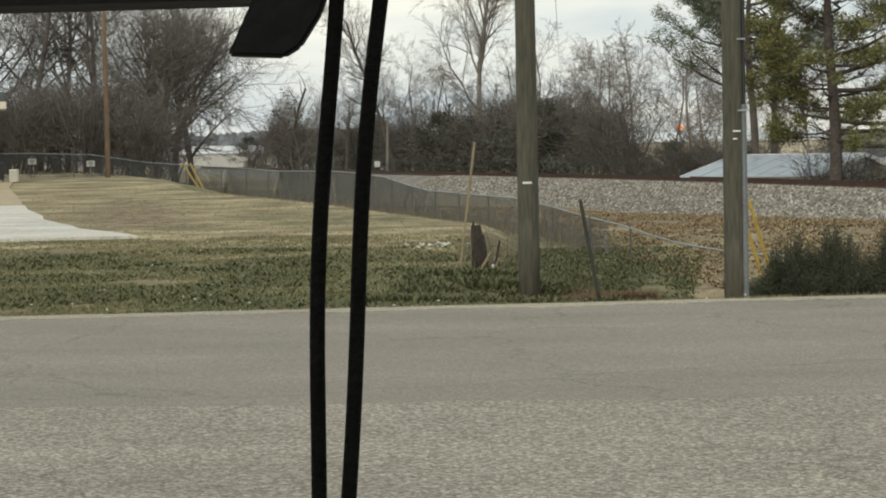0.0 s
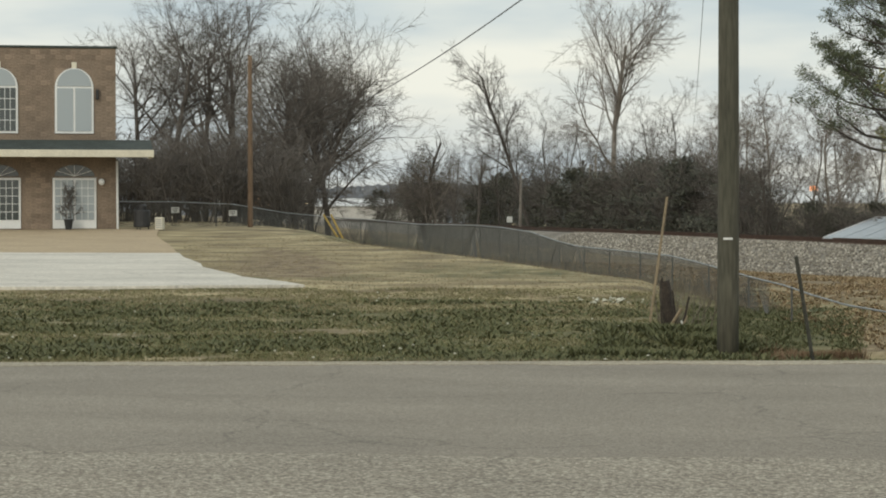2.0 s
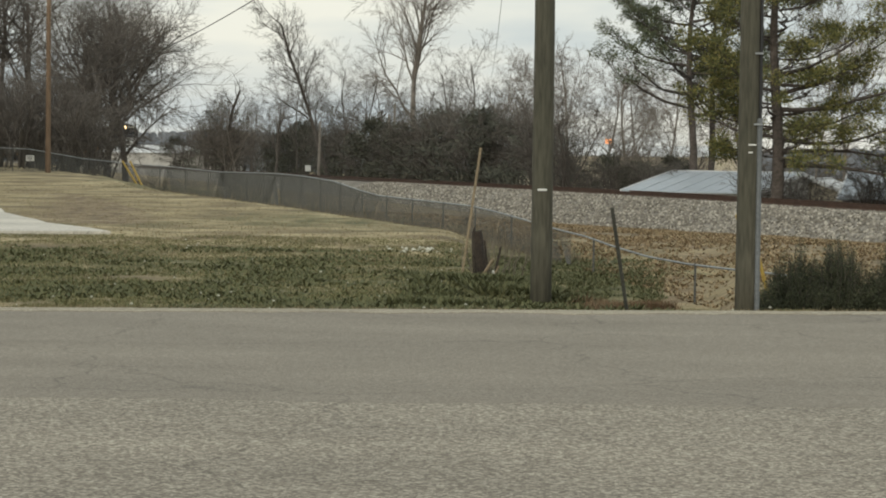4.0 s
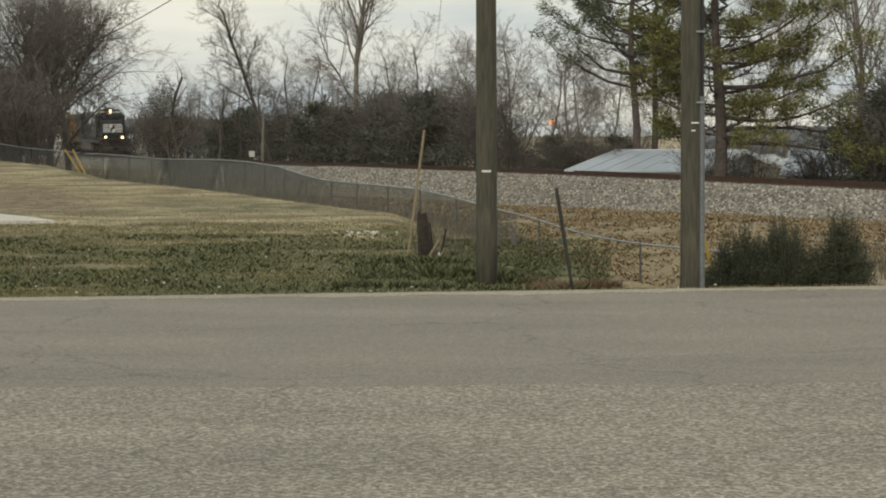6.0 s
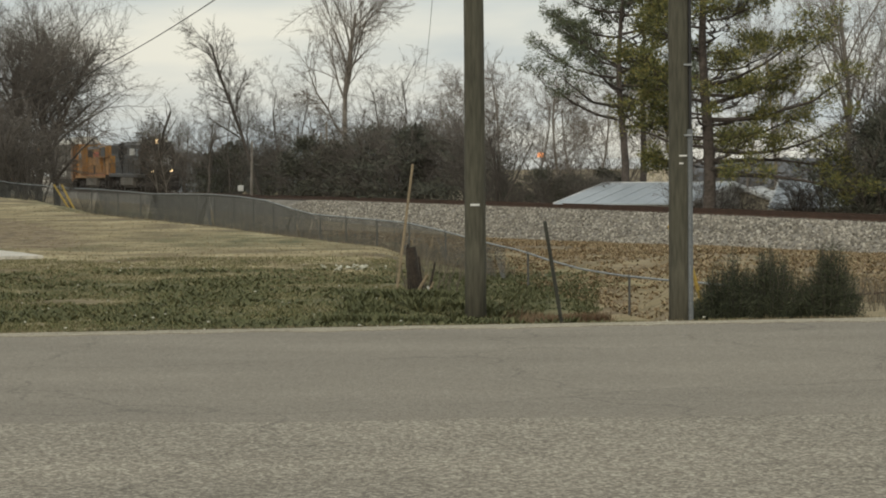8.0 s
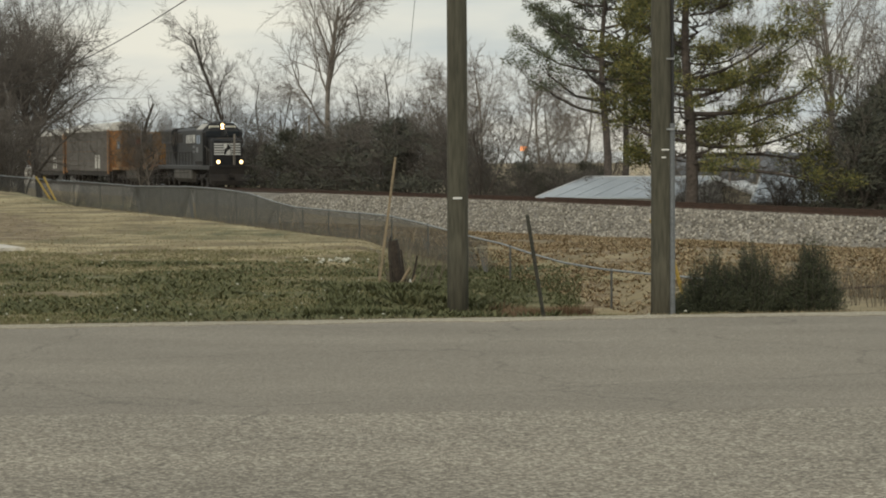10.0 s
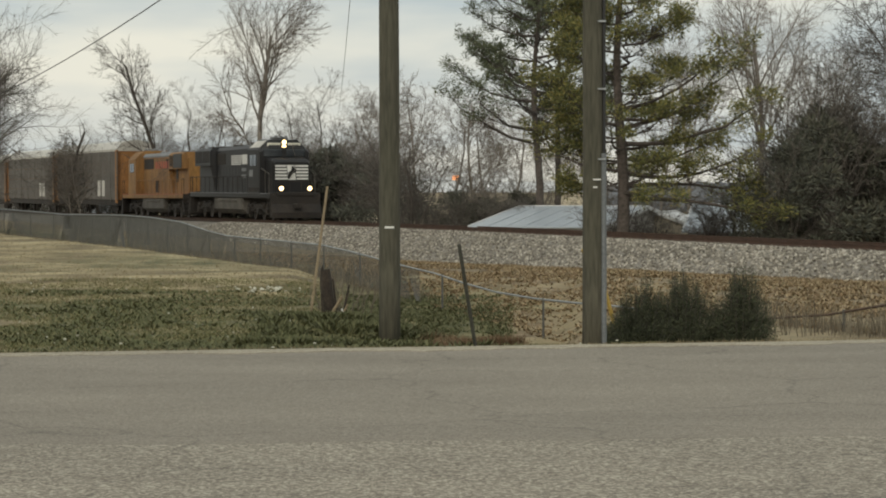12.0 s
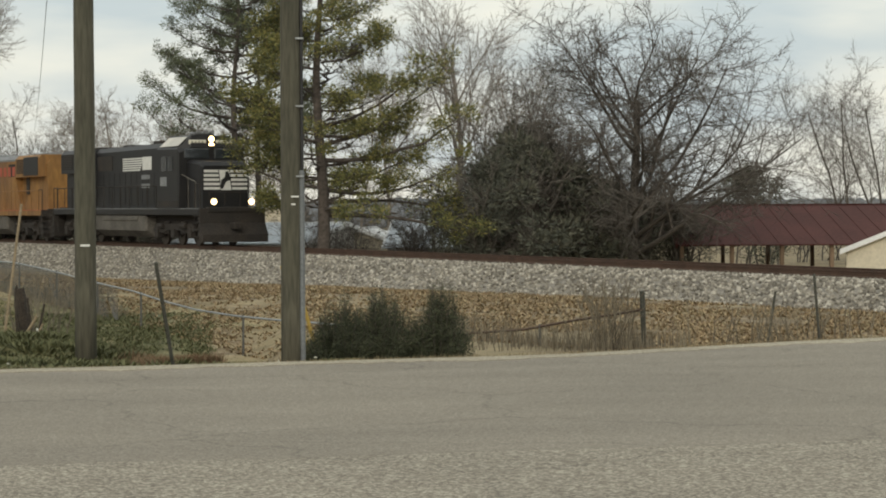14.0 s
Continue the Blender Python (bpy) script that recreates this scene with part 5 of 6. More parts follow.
def fence_point(u):
    k = min(int(u), len(FENCE) - 2)
    f = u - k
    (b0, d0, z0), (b1, d1, z1) = FENCE[k], FENCE[k + 1]
    x0, x1 = b0 * d0, b1 * d1
    return Vector((x0 + (x1 - x0) * f, d0 + (d1 - d0) * f, z0 + (z1 - z0) * f))


def build_fence():
    o = thing("chain_link_fence", Matrix(), "old grey chain-link fence with a sagging top rail above the ditch", "fence")
    pts = [fence_point(0.1 * k) for k in range(10 * (len(FENCE) - 1) + 1)]
    w = Wood()
    w.limb(pts[:RAIL_END * 10 + 1], [0.024] * (RAIL_END * 10 + 1), 6)
    r = new("top_rail", wood_mesh("top_rail", w, M_STEEL))
    r.parent = o
    w = Wood()
    w.limb(pts[RAIL_END * 10:], [0.02] * len(pts[RAIL_END * 10:]), 6)
    r = new("loose_rail", wood_mesh("loose_rail", w, M_RAIL))
    r.parent = o
    tagged(r, "rusty loose rail pulled from the fence")
    # posts
    acc, last = 0.0, pts[0]
    for p in pts:
        acc += (p - last).length
        last = p
        if acc > (3.1 if p.y > 52 else 6.2):
            acc = 0.0
            g = ground_z(p.x, p.y)
            b = B()
            tube(b, (0, 0, min(g, p.z - 0.9) - 0.1 - p.z), (0, 0, 0.04), 0.024, seg=8)
            q = part("post", b, M_FENCE, o)
            q.matrix_basis = Matrix.Translation(p)
    # woven wire
    v, f = [], []
    u, end = 0.0, MESH_END
    while u < end:
        a = fence_point(u)
        k = min(int(u), len(FENCE) - 2)
        seg = (fence_point(k + 0.999) - fence_point(k)).length
        h = 1.25 if u < 12 else 1.05
        du = h / seg
        for s in (-1, 1):
            c = fence_point(min(max(u + s * du, 0), end))
            lo = Vector((c.x, c.y, c.z - h))
            side = Vector((1, 0, s)) * (0.0033 if u < 11 else 0.0023)
            n0 = len(v)
            dep = Vector((0, 0.004, 0))
            v.extend((a - side, a + side, a + dep, lo - side, lo + side, lo + dep))
            f.extend(((n0, n0 + 1, n0 + 4, n0 + 3), (n0 + 1, n0 + 2, n0 + 5, n0 + 4), (n0 + 2, n0, n0 + 3, n0 + 5)))
        u += 0.06 / seg
    q = soup("woven_wire", v, f, M_FENCE, o)
    tagged(q, "fine woven chain-link mesh")


build_fence()


def build_notice(b, d, z):
    bm = B()
    box(bm, -0.19, 0.19, -0.012, 0.0, -0.13, 0.13, 0.01)
    o = part("fence_sign", bm, M_WHITE, None)
    o.matrix_basis = pose(b * d, d - 0.06, z)
    tagged(o, "small white notice plate wired to the fence", "sign", "fence notices")
    for k, w in enumerate((0.24, 0.2, 0.12)):
        bb = B()
        box(bb, -w / 2, w / 2, -0.016, -0.0125, 0.05 - 0.07 * k, 0.075 - 0.07 * k)
        part("lettering_bar", bb, M_DARK, o)


build_notice(-0.2575, 99, 1.16)
build_notice(-0.2305, 99.5, 1.02)


def wire(name, a, b, sag, r, label, n=24):
    a, b = Vector(a), Vector(b)
    pts = [a.lerp(b, k / n) - Vector((0, 0, sag * 4 * (k / n) * (1 - k / n))) for k in range(n + 1)]
    w = Wood()
    w.limb(pts, [r] * (n + 1), 5)
    o = new(name, wood_mesh(name, w, M_BLACK))
    tagged(o, label, "cable", "overhead cables")


TP = (-0.2225 * 97, 97.0)
p = thing("utility_pole", pose(TP[0], TP[1], 0.2), "slim brown wooden utility pole in front of the fence", "utility pole")
part("shaft", pole_shape(0.12, 0.095, 7.8, 14), M_POLE_FAR, p)
wire("overhead_cable", (TP[0], TP[1], 4.6), (0.0, 26.4, 5.75), 1.0, 0.011, "black overhead cable sagging from pole to pole")
wire("overhead_cable", (0.1, 26.5, 10.5), (-4.7, 205, 8.4), 1.2, 0.012, "thin overhead wire crossing the railway")
wire("overhead_cable", (2.4, 26.5, 10.3), (7.4, 110, 9.6), 0.6, 0.014, "thin overhead wire crossing the railway")


# ---- sheds and buildings beyond the track ----
M_TIN = mat("pale_blue_metal_roof", (0.46, 0.51, 0.56), 0.45, 0.2, 0.1, 0.4, 6.0, 0.05)
M_TINEDGE = mat("white_metal_trim", (0.72, 0.73, 0.73), 0.5, 0.1, 0.1, 0.4, 6.0, 0.0)
M_CREAM = mat("cream_siding", (0.60, 0.54, 0.42), 0.7, 0, 0.12, 0.6, 8.0, 0.1)
# wall colour darkened to stand for the shade under the open shed's roof
M_SHEDWALL = mat("shade_dark_shed_boards", (0.085, 0.07, 0.058), 0.95, 0, 0.3, 0.6, 8.0, 0.2)
M_REDROOF = mat("dull_red_metal_roof", (0.085, 0.026, 0.022), 0.92, 0.0, 0.25, 0.4, 8.0, 0.1)
M_SIDING = mat("pale_siding", (0.55, 0.53, 0.49), 0.7, 0, 0.15, 0.6, 8.0, 0.1)


def gable_house(name, m, length, width, wall_h, rise, roof, wall, label, ribs=True, posts=False, seams=0):
    """Ridge along x; roof planes with thickness, ribs, trim, walls and gables."""
    o = thing(name, m, label, "shed" if name != "house" else "house")
    hw, hl = width / 2, length / 2
    over = 0.3
    for s in (-1, 1):
        b = B()
        prism(b, [(0, wall_h + rise), (s * (hw + over), wall_h - rise * over / hw), (s * (hw + over), wall_h - rise * over / hw + 0.06), (0, wall_h + rise + 0.06)], -hl - over, hl + over)
        bmesh.ops.transform(b, matrix=pose(0, 0, 0, 0, 0, 90), verts=b.verts)
        r = part("roof", b, roof, o)
        if ribs:
            b = B()
            k = -hl
            while k < hl + 0.1:
                prism(b, [(0, wall_h + rise + 0.058), (s * (hw + over), wall_h - rise * over / hw + 0.058), (s * (hw + over), wall_h - rise * over / hw + 0.085), (0, wall_h + rise + 0.085)], k - 0.02, k + 0.02)
                k += 0.9
            bmesh.ops.transform(b, matrix=pose(0, 0, 0, 0, 0, 90), verts=b.verts)
            part("rib", b, roof, r)
    for e in (-hl, hl):
        b = B()
        prism(b, [(-hw, 0), (hw, 0), (hw, wall_h), (0, wall_h + rise - 0.02), (-hw, wall_h)], e - 0.08, e + 0.08)
        bmesh.ops.transform(b, matrix=pose(0, 0, 0, 0, 0, 90), verts=b.verts)
        if not posts:
            part("gable_wall", b, wall, o)
        for s in (-1, 1):
            b2 = B()
            e2 = e + (over if e > 0 else -over)
            prism(b2, [(0, wall_h + rise - 0.1), (s * (hw + over), wall_h - rise * over / hw - 0.1), (s * (hw + over), wall_h - rise * over / hw + 0.1), (0, wall_h + rise + 0.1)], e2 - 0.04, e2 + 0.04)
            bmesh.ops.transform(b2, matrix=pose(0, 0, 0, 0, 0, 90), verts=b2.verts)
            part("rake_trim", b2, roof if roof is M_REDROOF else M_TINEDGE, o, "narrow rake trim")
    for s in (-1, 1):
        if posts:
            k = -hl
            while k <= hl + 0.01:
                b = B()
                box(b, k - 0.09, k + 0.09, s * hw - 0.09, s * hw + 0.09, 0, wall_h)
                part("post", b, M_POLE_FAR, o)
                k += length / 8
        else:
            b = B()
            box(b, -hl, hl, s * hw - 0.08, s * hw + 0.08, 0, wall_h)
            part("side_wall", b, wall, o)
    b = B()
    box(b, -hl - over, hl + over, -0.12, 0.12, wall_h + rise + 0.055, wall_h + rise + 0.1)
    part("ridge_cap", b, M_TINEDGE if roof is not M_REDROOF else M_REDROOF, o)
    return o


FLOOR_FAR = -2.6
gable_house("metal_shed", pose(9.6, 110.6, FLOOR_FAR, 0, 0, -20.5), 6.0, 15.5, 2.45, 0.86, M_TIN, M_SIDING, "low shed with a pale blue-white metal roof beyond the track")
gable_house("house", pose(14.2, 114.0, FLOOR_FAR, 0, 0, 74), 5.0, 4.6, 2.15, 0.85, M_TINEDGE, M_CREAM, "small cream gabled outbuilding with white rake trim", False)
gable_house("metal_shed", pose(17.6, 110.0, FLOOR_FAR, 0, 0, -14), 4.6, 9.0, 2.2, 1.2, M_TIN, M_SIDING, "shed with a dull blue metal roof behind the pine")
gable_house("open_shed", pose(37.0, 106.0, FLOOR_FAR, 0, 0, -3), 19.0, 12.0, 2.35, 1.75, M_REDROOF, M_SHEDWALL, "long open-sided shed with a dull red metal roof", True, True)
gable_house("house", pose(34.0, 86.0, FLOOR_FAR, 0, 0, 66), 9.0, 6.5, 2.45, 1.3, M_TINEDGE, M_CREAM, "cream gabled building with white trim beside the red-roofed shed", False)
gable_house("warehouse", pose(8.4, 205.0, -2.2, 0, 0, 4), 20.0, 12.0, 3.6, 0.9, M_TINEDGE, M_CREAM, "long cream warehouse seen through bare trees", False)
gable_house("warehouse", pose(-43.2, 262.0, -2.2, 0, 0, -6), 14.0, 10.0, 3.2, 0.8, M_TINEDGE, M_SIDING, "distant white warehouse behind the bare trees", False)

o = thing("lit_sign", pose(5.9, 196.0, -2.3), "small far-off orange lit sign on a post", "sign")
b = B()
box(b, -0.35, 0.35, -0.08, 0.08, 4.75, 5.15, 0.03)
part("plate", b, glow("orange_sign_light", (1.0, 0.36, 0.14), 1.2), o)
b = B()
tube(b, (0, 0.1, 0), (0, 0.1, 4.9), 0.09, seg=8)
part("post", b, M_STEEL, o)


# ---- things along the road and the ditch ----
M_WOODOLD = mat("old_split_wood", (0.065, 0.05, 0.038), 0.95, 0, 0.4, 5.0, 40.0, 0.6, (0.036, 0.028, 0.022))
M_LATH = mat("weathered_lath", (0.33, 0.26, 0.17), 0.9, 0, 0.25, 3.0, 30.0, 0.3)
M_POSTDARK = mat("dark_steel_post", (0.085, 0.085, 0.07), 0.8, 0.3, 0.3, 4.0, 30.0, 0.2)
M_GUARD = mat("yellow_guy_guard", (0.50, 0.35, 0.09), 0.6, 0, 0.2, 2.0, 20.0, 0.05)


def build_stump():
    z0 = -0.32
    o = thing("broken_stump", pose(-0.78, 30.1, z0), "dark broken wooden post stump leaning over the ditch", "stump")
    rng = random.Random(2)
    b = B()
    seg, rings = 12, []
    for k in range(9):
        u = k / 8
        rings.append([((0.10 - 0.03 * u) * (1 + 0.35 * noise.noise((a * 1.1, u * 4, 2))) * math.cos(a) - 0.09 * u,
                       (0.12 - 0.025 * u) * math.sin(a), 0.80 * u * (1 + (0.3 * noise.noise((a * 2.3, 5, 1)) if k == 8 else 0))) for a in [2 * math.pi * j / seg for j in range(seg)]])
    loft(b, rings)
    part("trunk", b, M_WOODOLD, o)
    for k, (x, dx, h, m) in enumerate(((0.12, 0.12, 0.62, M_WOODOLD), (0.10, -0.08, 0.7, M_WOODOLD), (0.02, 0.2, 0.36, M_LATH), (-0.1, -0.03, 0.5, M_WOODOLD), (0.2, -0.06, 0.3, M_WHITE))):
        b = B()
        tube(b, (x, -0.13, 0.0), (x + dx, -0.16, h), 0.022, 0.014, 5)
        part("splinter", b, m, o)


build_stump()


def stake(name, foot, head, r, material, label, category, flat=1.0):
    b = B()
    tube(b, (0, 0, 0), Vector(head) - Vector(foot), r, r, 6)
    bmesh.ops.scale(b, vec=(1, flat, 1), verts=b.verts)
    o = part(name, b, material, None)
    o.matrix_basis = Matrix.Translation(foot)
    return tagged(o, label, category)


stake("survey_stake", (-1.06, 29.3, -0.25), (-0.81, 29.3, 1.62), 0.017, M_LATH, "thin weathered wooden stake leaning beside the stump", "stake", 0.5)
stake("broken_stick", (-0.88, 29.5, -0.25), (-0.626, 29.4, 0.165), 0.02, M_LATH, "short pale broken stick leaning on the stump", "stick")
stake("leaning_post", (0.93, 22.9, -0.35), (0.70, 22.45, 1.02), 0.019, M_POSTDARK, "dark steel fence post leaning beside the road", "post")
stake("fence_post", (8.2, 32.3, -0.9), (8.16, 32.3, 0.30), 0.042, M_POSTDARK, "weathered fence post holding the sagging rail", "post")
stake("fence_post", (9.95, 29.4, -0.6), (9.85, 29.4, 0.62), 0.02, M_POSTDARK, "thin dark steel post beside the road", "post")
stake("fence_post", (10.6, 34.0, -0.8), (10.75, 34.0, 0.2), 0.02, M_POSTDARK, "short thin post among dry weeds", "post")
for x, y, dx, g in ((3.02, 31.0, -0.30, "a"), (3.16, 31.2, -0.28, "b")):
    stake("guy_guard", (x, y, -0.35), (x + dx * 1.15, y - 0.2, 0.75), 0.03, M_GUARD, "yellow plastic guard on a guy wire behind the pole", "guy guard")
for x, dx in ((-18.4, -0.75), (-18.2, -0.6)):
    stake("guy_guard", (x, 101.5, -0.25), (x + dx, 101.5, 0.95), 0.045, M_GUARD, "yellow plastic guard on a guy wire before the fence", "guy guard")

b = B()
box(b, -0.22, 0.22, -0.02, 0.02, 0.9, 1.35, 0.02)
o = thing("track_sign", pose(-17.9, 171.0, -0.98), "small white trackside marker plate on a short post", "sign")
part("plate", b, M_WHITE, o)
b = B()
tube(b, (0, 0.05, 0), (0, 0.05, 1.3), 0.04, seg=6)
part("post", b, M_POSTDARK, o)

o = thing("barrel", pose(-23.75, 87.0, 0.42), "dark barrel smoker standing at the corner of the brick building", "barrel")
b = B()
loft(b, [[(r * math.cos(a), r * math.sin(a), z) for a in [2 * math.pi * j / 16 for j in range(16)]] for r, z in ((0.30, 0.1), (0.33, 0.14), (0.33, 0.74), (0.30, 0.8))])
part("body", b, M_DARK, o)
b = B()
loft(b, [[(r * math.cos(a), r * math.sin(a), z) for a in [2 * math.pi * j / 16 for j in range(16)]] for r, z in ((0.18, 0.8), (0.2, 0.95), (0.1, 1.02))])
part("lid", b, M_DARK, o)
for a in (0.5, 2.6, 4.7):
    b = B()
    tube(b, (0.28 * math.cos(a), 0.28 * math.sin(a), -0.02), (0.26 * math.cos(a), 0.26 * math.sin(a), 0.12), 0.02, seg=6)
    part("leg", b, M_DARK, o)
o = thing("outdoor_cooling_unit", pose(-23.1, 87.3, 0.42), "pale metal outdoor cooling unit beside the barrel", "cooling unit")
b = B()
box(b, -0.16, 0.16, -0.16, 0.16, 0, 0.5, 0.02)
part("case", b, M_TRIM, o)
b = B()
for k in range(5):
    box(b, -0.13, 0.13, -0.172, -0.161, 0.08 + 0.08 * k, 0.11 + 0.08 * k)
part("grille", b, M_STEEL, o)
pot = thing("potted_tree", pose(-26.75, 86.9, 0.42), "leafless potted shrub before the glazed door", "potted plant")
b = B()
loft(b, [[(r * math.cos(a), r * math.sin(a), z) for a in [2 * math.pi * j / 14 for j in range(14)]] for r, z in ((0.12, 0), (0.19, 0.4), (0.2, 0.42))])
part("pot", b, M_DARK, pot)
for nm, me in zip(("trunk", "crown"), tree_meshes(21, 1.5, SHRUB, 0.02, 3)):
    c = new(nm, me)
    c.parent = pot
    c.matrix_basis = pose(0, 0, 0.35)
    c.scale = (0.75, 0.75, 0.85)


def juniper(x, y, w, h, seed):
    rng = random.Random(seed)
    z = ground_z(x, y) - 0.1
    o = thing("juniper_bush", pose(x, y, z), "feathery dark green juniper bush at the road edge", "bush", "junipers at the road edge")
    wood = Wood()
    v, f = [], []
    for k in range(170):
        a = rng.random() * 2 * math.pi
        q = rng.random() ** 0.6
        top = h * (0.22 + 0.72 * (1 - q ** 1.2)) * rng.uniform(0.72, 1.12)
        foot = Vector((0.12 * w * math.cos(a), 0.12 * w * math.sin(a), 0))
        tip = Vector((0.78 * w * q * math.cos(a), 0.78 * w * q * math.sin(a), top))
        mid = foot.lerp(tip, 0.5) + Vector((0.1 * w * q * math.cos(a), 0.1 * w * q * math.sin(a), -0.04))
        wood.limb([foot, mid, tip], [0.007, 0.005, 0.003], 3)
        for j in range(150):
            u = 0.2 + 0.8 * rng.random()
            p = (foot.lerp(mid, u * 2) if u < 0.5 else mid.lerp(tip, u * 2 - 1)) + Vector((rng.gauss(0, 0.035), rng.gauss(0, 0.035), rng.gauss(0, 0.035)))
            d = ((tip - foot).normalized() * 0.5 + Vector((rng.gauss(0, 0.7), rng.gauss(0, 0.7), rng.gauss(0.2, 0.5)))).normalized()
            e = d * rng.uniform(0.02, 0.06)
            s = d.orthogonal().normalized() * rng.uniform(0.003, 0.007)
            n0 = len(v)
            v.extend((p - s, p + s, p + e))
            f.append((n0, n0 + 1, n0 + 2))
    c = new("stem", wood_mesh("stem", wood, M_BARK))
    c.parent = o
    soup("foliage", v, f, M_JUNIPER, o)


juniper(3.25, 28.6, 0.78, 1.05, 1)
juniper(3.82, 28.8, 0.80, 1.2, 2)
juniper(4.52, 28.6, 0.62, 1.28, 3)


# ---- grass, weeds and litter ----
M_GRASS = island_mat("grass_blades", ((0.075, 0.086, 0.034), (0.12, 0.127, 0.05), (0.17, 0.16, 0.07), (0.29, 0.25, 0.135)))
M_DRYGRASS = island_mat("dry_grass_blades", ((0.13, 0.10, 0.06), (0.25, 0.20, 0.12), (0.40, 0.335, 0.21), (0.12, 0.115, 0.055)))
M_BANKGRASS = island_mat("brown_bank_grass", ((0.12, 0.082, 0.046), (0.19, 0.128, 0.07), (0.28, 0.195, 0.105), (0.42, 0.33, 0.20), (0.12, 0.105, 0.052)))
M_RUSTY = island_mat("rusty_dead_grass", ((0.10, 0.058, 0.034), (0.16, 0.095, 0.055), (0.23, 0.15, 0.09), (0.10, 0.09, 0.045)))
M_WEED = island_mat("weed_leaves", ((0.062, 0.07, 0.03), (0.10, 0.106, 0.045), (0.15, 0.148, 0.07)))
M_DRYWEED = island_mat("dead_weed_stems", ((0.10, 0.083, 0.062), (0.17, 0.145, 0.105), (0.25, 0.22, 0.16)))
M_SPECK = island_mat("pale_seed_heads", ((0.40, 0.39, 0.31), (0.58, 0.57, 0.48)))


def blades(name, count, pick, length, width, material, label, category, seed, lean=0.5, per=3):
    """Tufts of pointed blades scattered by pick(rng), which gives x and y or None."""
    rng = random.Random(seed)
    v, f = [], []
    made = 0
    while made < count:
        q = pick(rng)
        made += 1
        if q is None:
            continue
        x, y = q
        z = ground_z(x, y) - 0.01
        for _ in range(per):
            a = rng.random() * 2 * math.pi
            h = length * rng.uniform(0.5, 1.3)
            l = lean * rng.uniform(0.3, 1.2) * h
            px, py = x + rng.gauss(0, 0.03), y + rng.gauss(0, 0.03)
            wx, wy = -math.sin(a) * width, math.cos(a) * width
            n0 = len(v)
            v.extend(((px - wx, py - wy, z), (px + wx, py + wy, z), (px + math.cos(a) * l, py + math.sin(a) * l, z + h)))
            f.append((n0, n0 + 1, n0 + 2))
    o = soup(name, v, f, material)
    return tagged(o, label, category, kind="stuff")


def on_concrete(x, y):
    return 40 < y < 61.5 and x < interp(y, (40, 42.3, 48.6, 54, 61), (-14, -8.0, -10.9, -13.0, -15.3))


def pick_green(rng):
    y = 21.2 + 21 * rng.random() ** 1.5
    x = rng.uniform(-0.36 * y, 0.12 * y)
    if y < edge_y(x) + 0.05 or on_concrete(x, y) or across(x, y) > 6.5:
        return None
    if noise.noise((x * 0.8, y * 0.8, 3)) + 0.6 * noise.noise((x * 2.4, y * 2.4, 8)) < -0.3:
        return None
    return x, y


def pick_dry(rng):
    y = 33 + 50 * rng.random() ** 1.4
    x = rng.uniform(-0.33 * y, 0.10 * y)
    if y < edge_y(x) + 0.2 or on_concrete(x, y) or across(x, y) > 9 or (y > 61 and x < -0.26 * y + 0.5):
        return None
    return x, y


def pick_bank(rng):
    y = 26 + 60 * rng.random() ** 1.3
    s = rng.uniform(8.0, 23.5)
    x = s - 0.331 * (y - 32)
    if y < edge_y(x) + 0.3 or x > 0.42 * y or noise.noise((x * 0.55, y * 0.3, 4)) + 0.5 * noise.noise((x * 1.7, y * 0.9, 6)) < rng.uniform(-0.5, 0.2):
        return None
    return x, y


def pick_edge(rng):
    x = rng.uniform(-8, 11)
    y = edge_y(x) + 0.06 + abs(rng.gauss(0, 0.25))
    return x, y


def pick_weed(rng):
    y = 22 + 15 * rng.random() ** 1.4
    x = rng.uniform(-0.35 * y, 0.07 * y)
    if noise.noise((x * 0.28, y * 0.5, 21)) > rng.uniform(0.05, 0.4):
        return None
    if y < edge_y(x) + 0.15 or noise.noise((x * 0.7, y * 0.45, 7)) + 0.5 * noise.noise((x * 2.5, y * 1.5, 2)) < rng.uniform(-0.45, 0.55):
        return None
    return x, y


def pick_ditch(rng):
    y = rng.uniform(24, 56)
    x = rng.uniform(-0.02, 0.055) * y
    s = across(x, y)
    if y < edge_y(x) + 0.2 or s < field_edge(y) or s > rng.uniform(8.0, 11.0) or noise.noise((x * 0.9, y * 0.4, 5)) < rng.uniform(-0.7, 0.1):
        return None
    return x, y


def pick_tall(rng):
    x = rng.uniform(-1.6, 1.1)
    y = rng.uniform(23.2, 30.0)
    if y < edge_y(x) + 0.3 or noise.noise((x * 1.9, y * 1.3, 11)) < 0.05 + 0.25 * max(0.0, x - 0.3):
        return None
    return x, y


def pick_rusty(rng):
    y = 24.5 + 18 * rng.random() ** 1.5
    x = rng.gauss(0.047, 0.012) * y
    if y < edge_y(x) + 0.5:
        return None
    return x, y


def pick_fence_weeds(rng):
    u = rng.uniform(3.0, 15.0) if rng.random() < 0.8 else rng.uniform(22.0, 27.0)
    p = fence_point(u)
    return p.x + rng.gauss(0, 0.4), p.y + rng.gauss(0, 0.9)


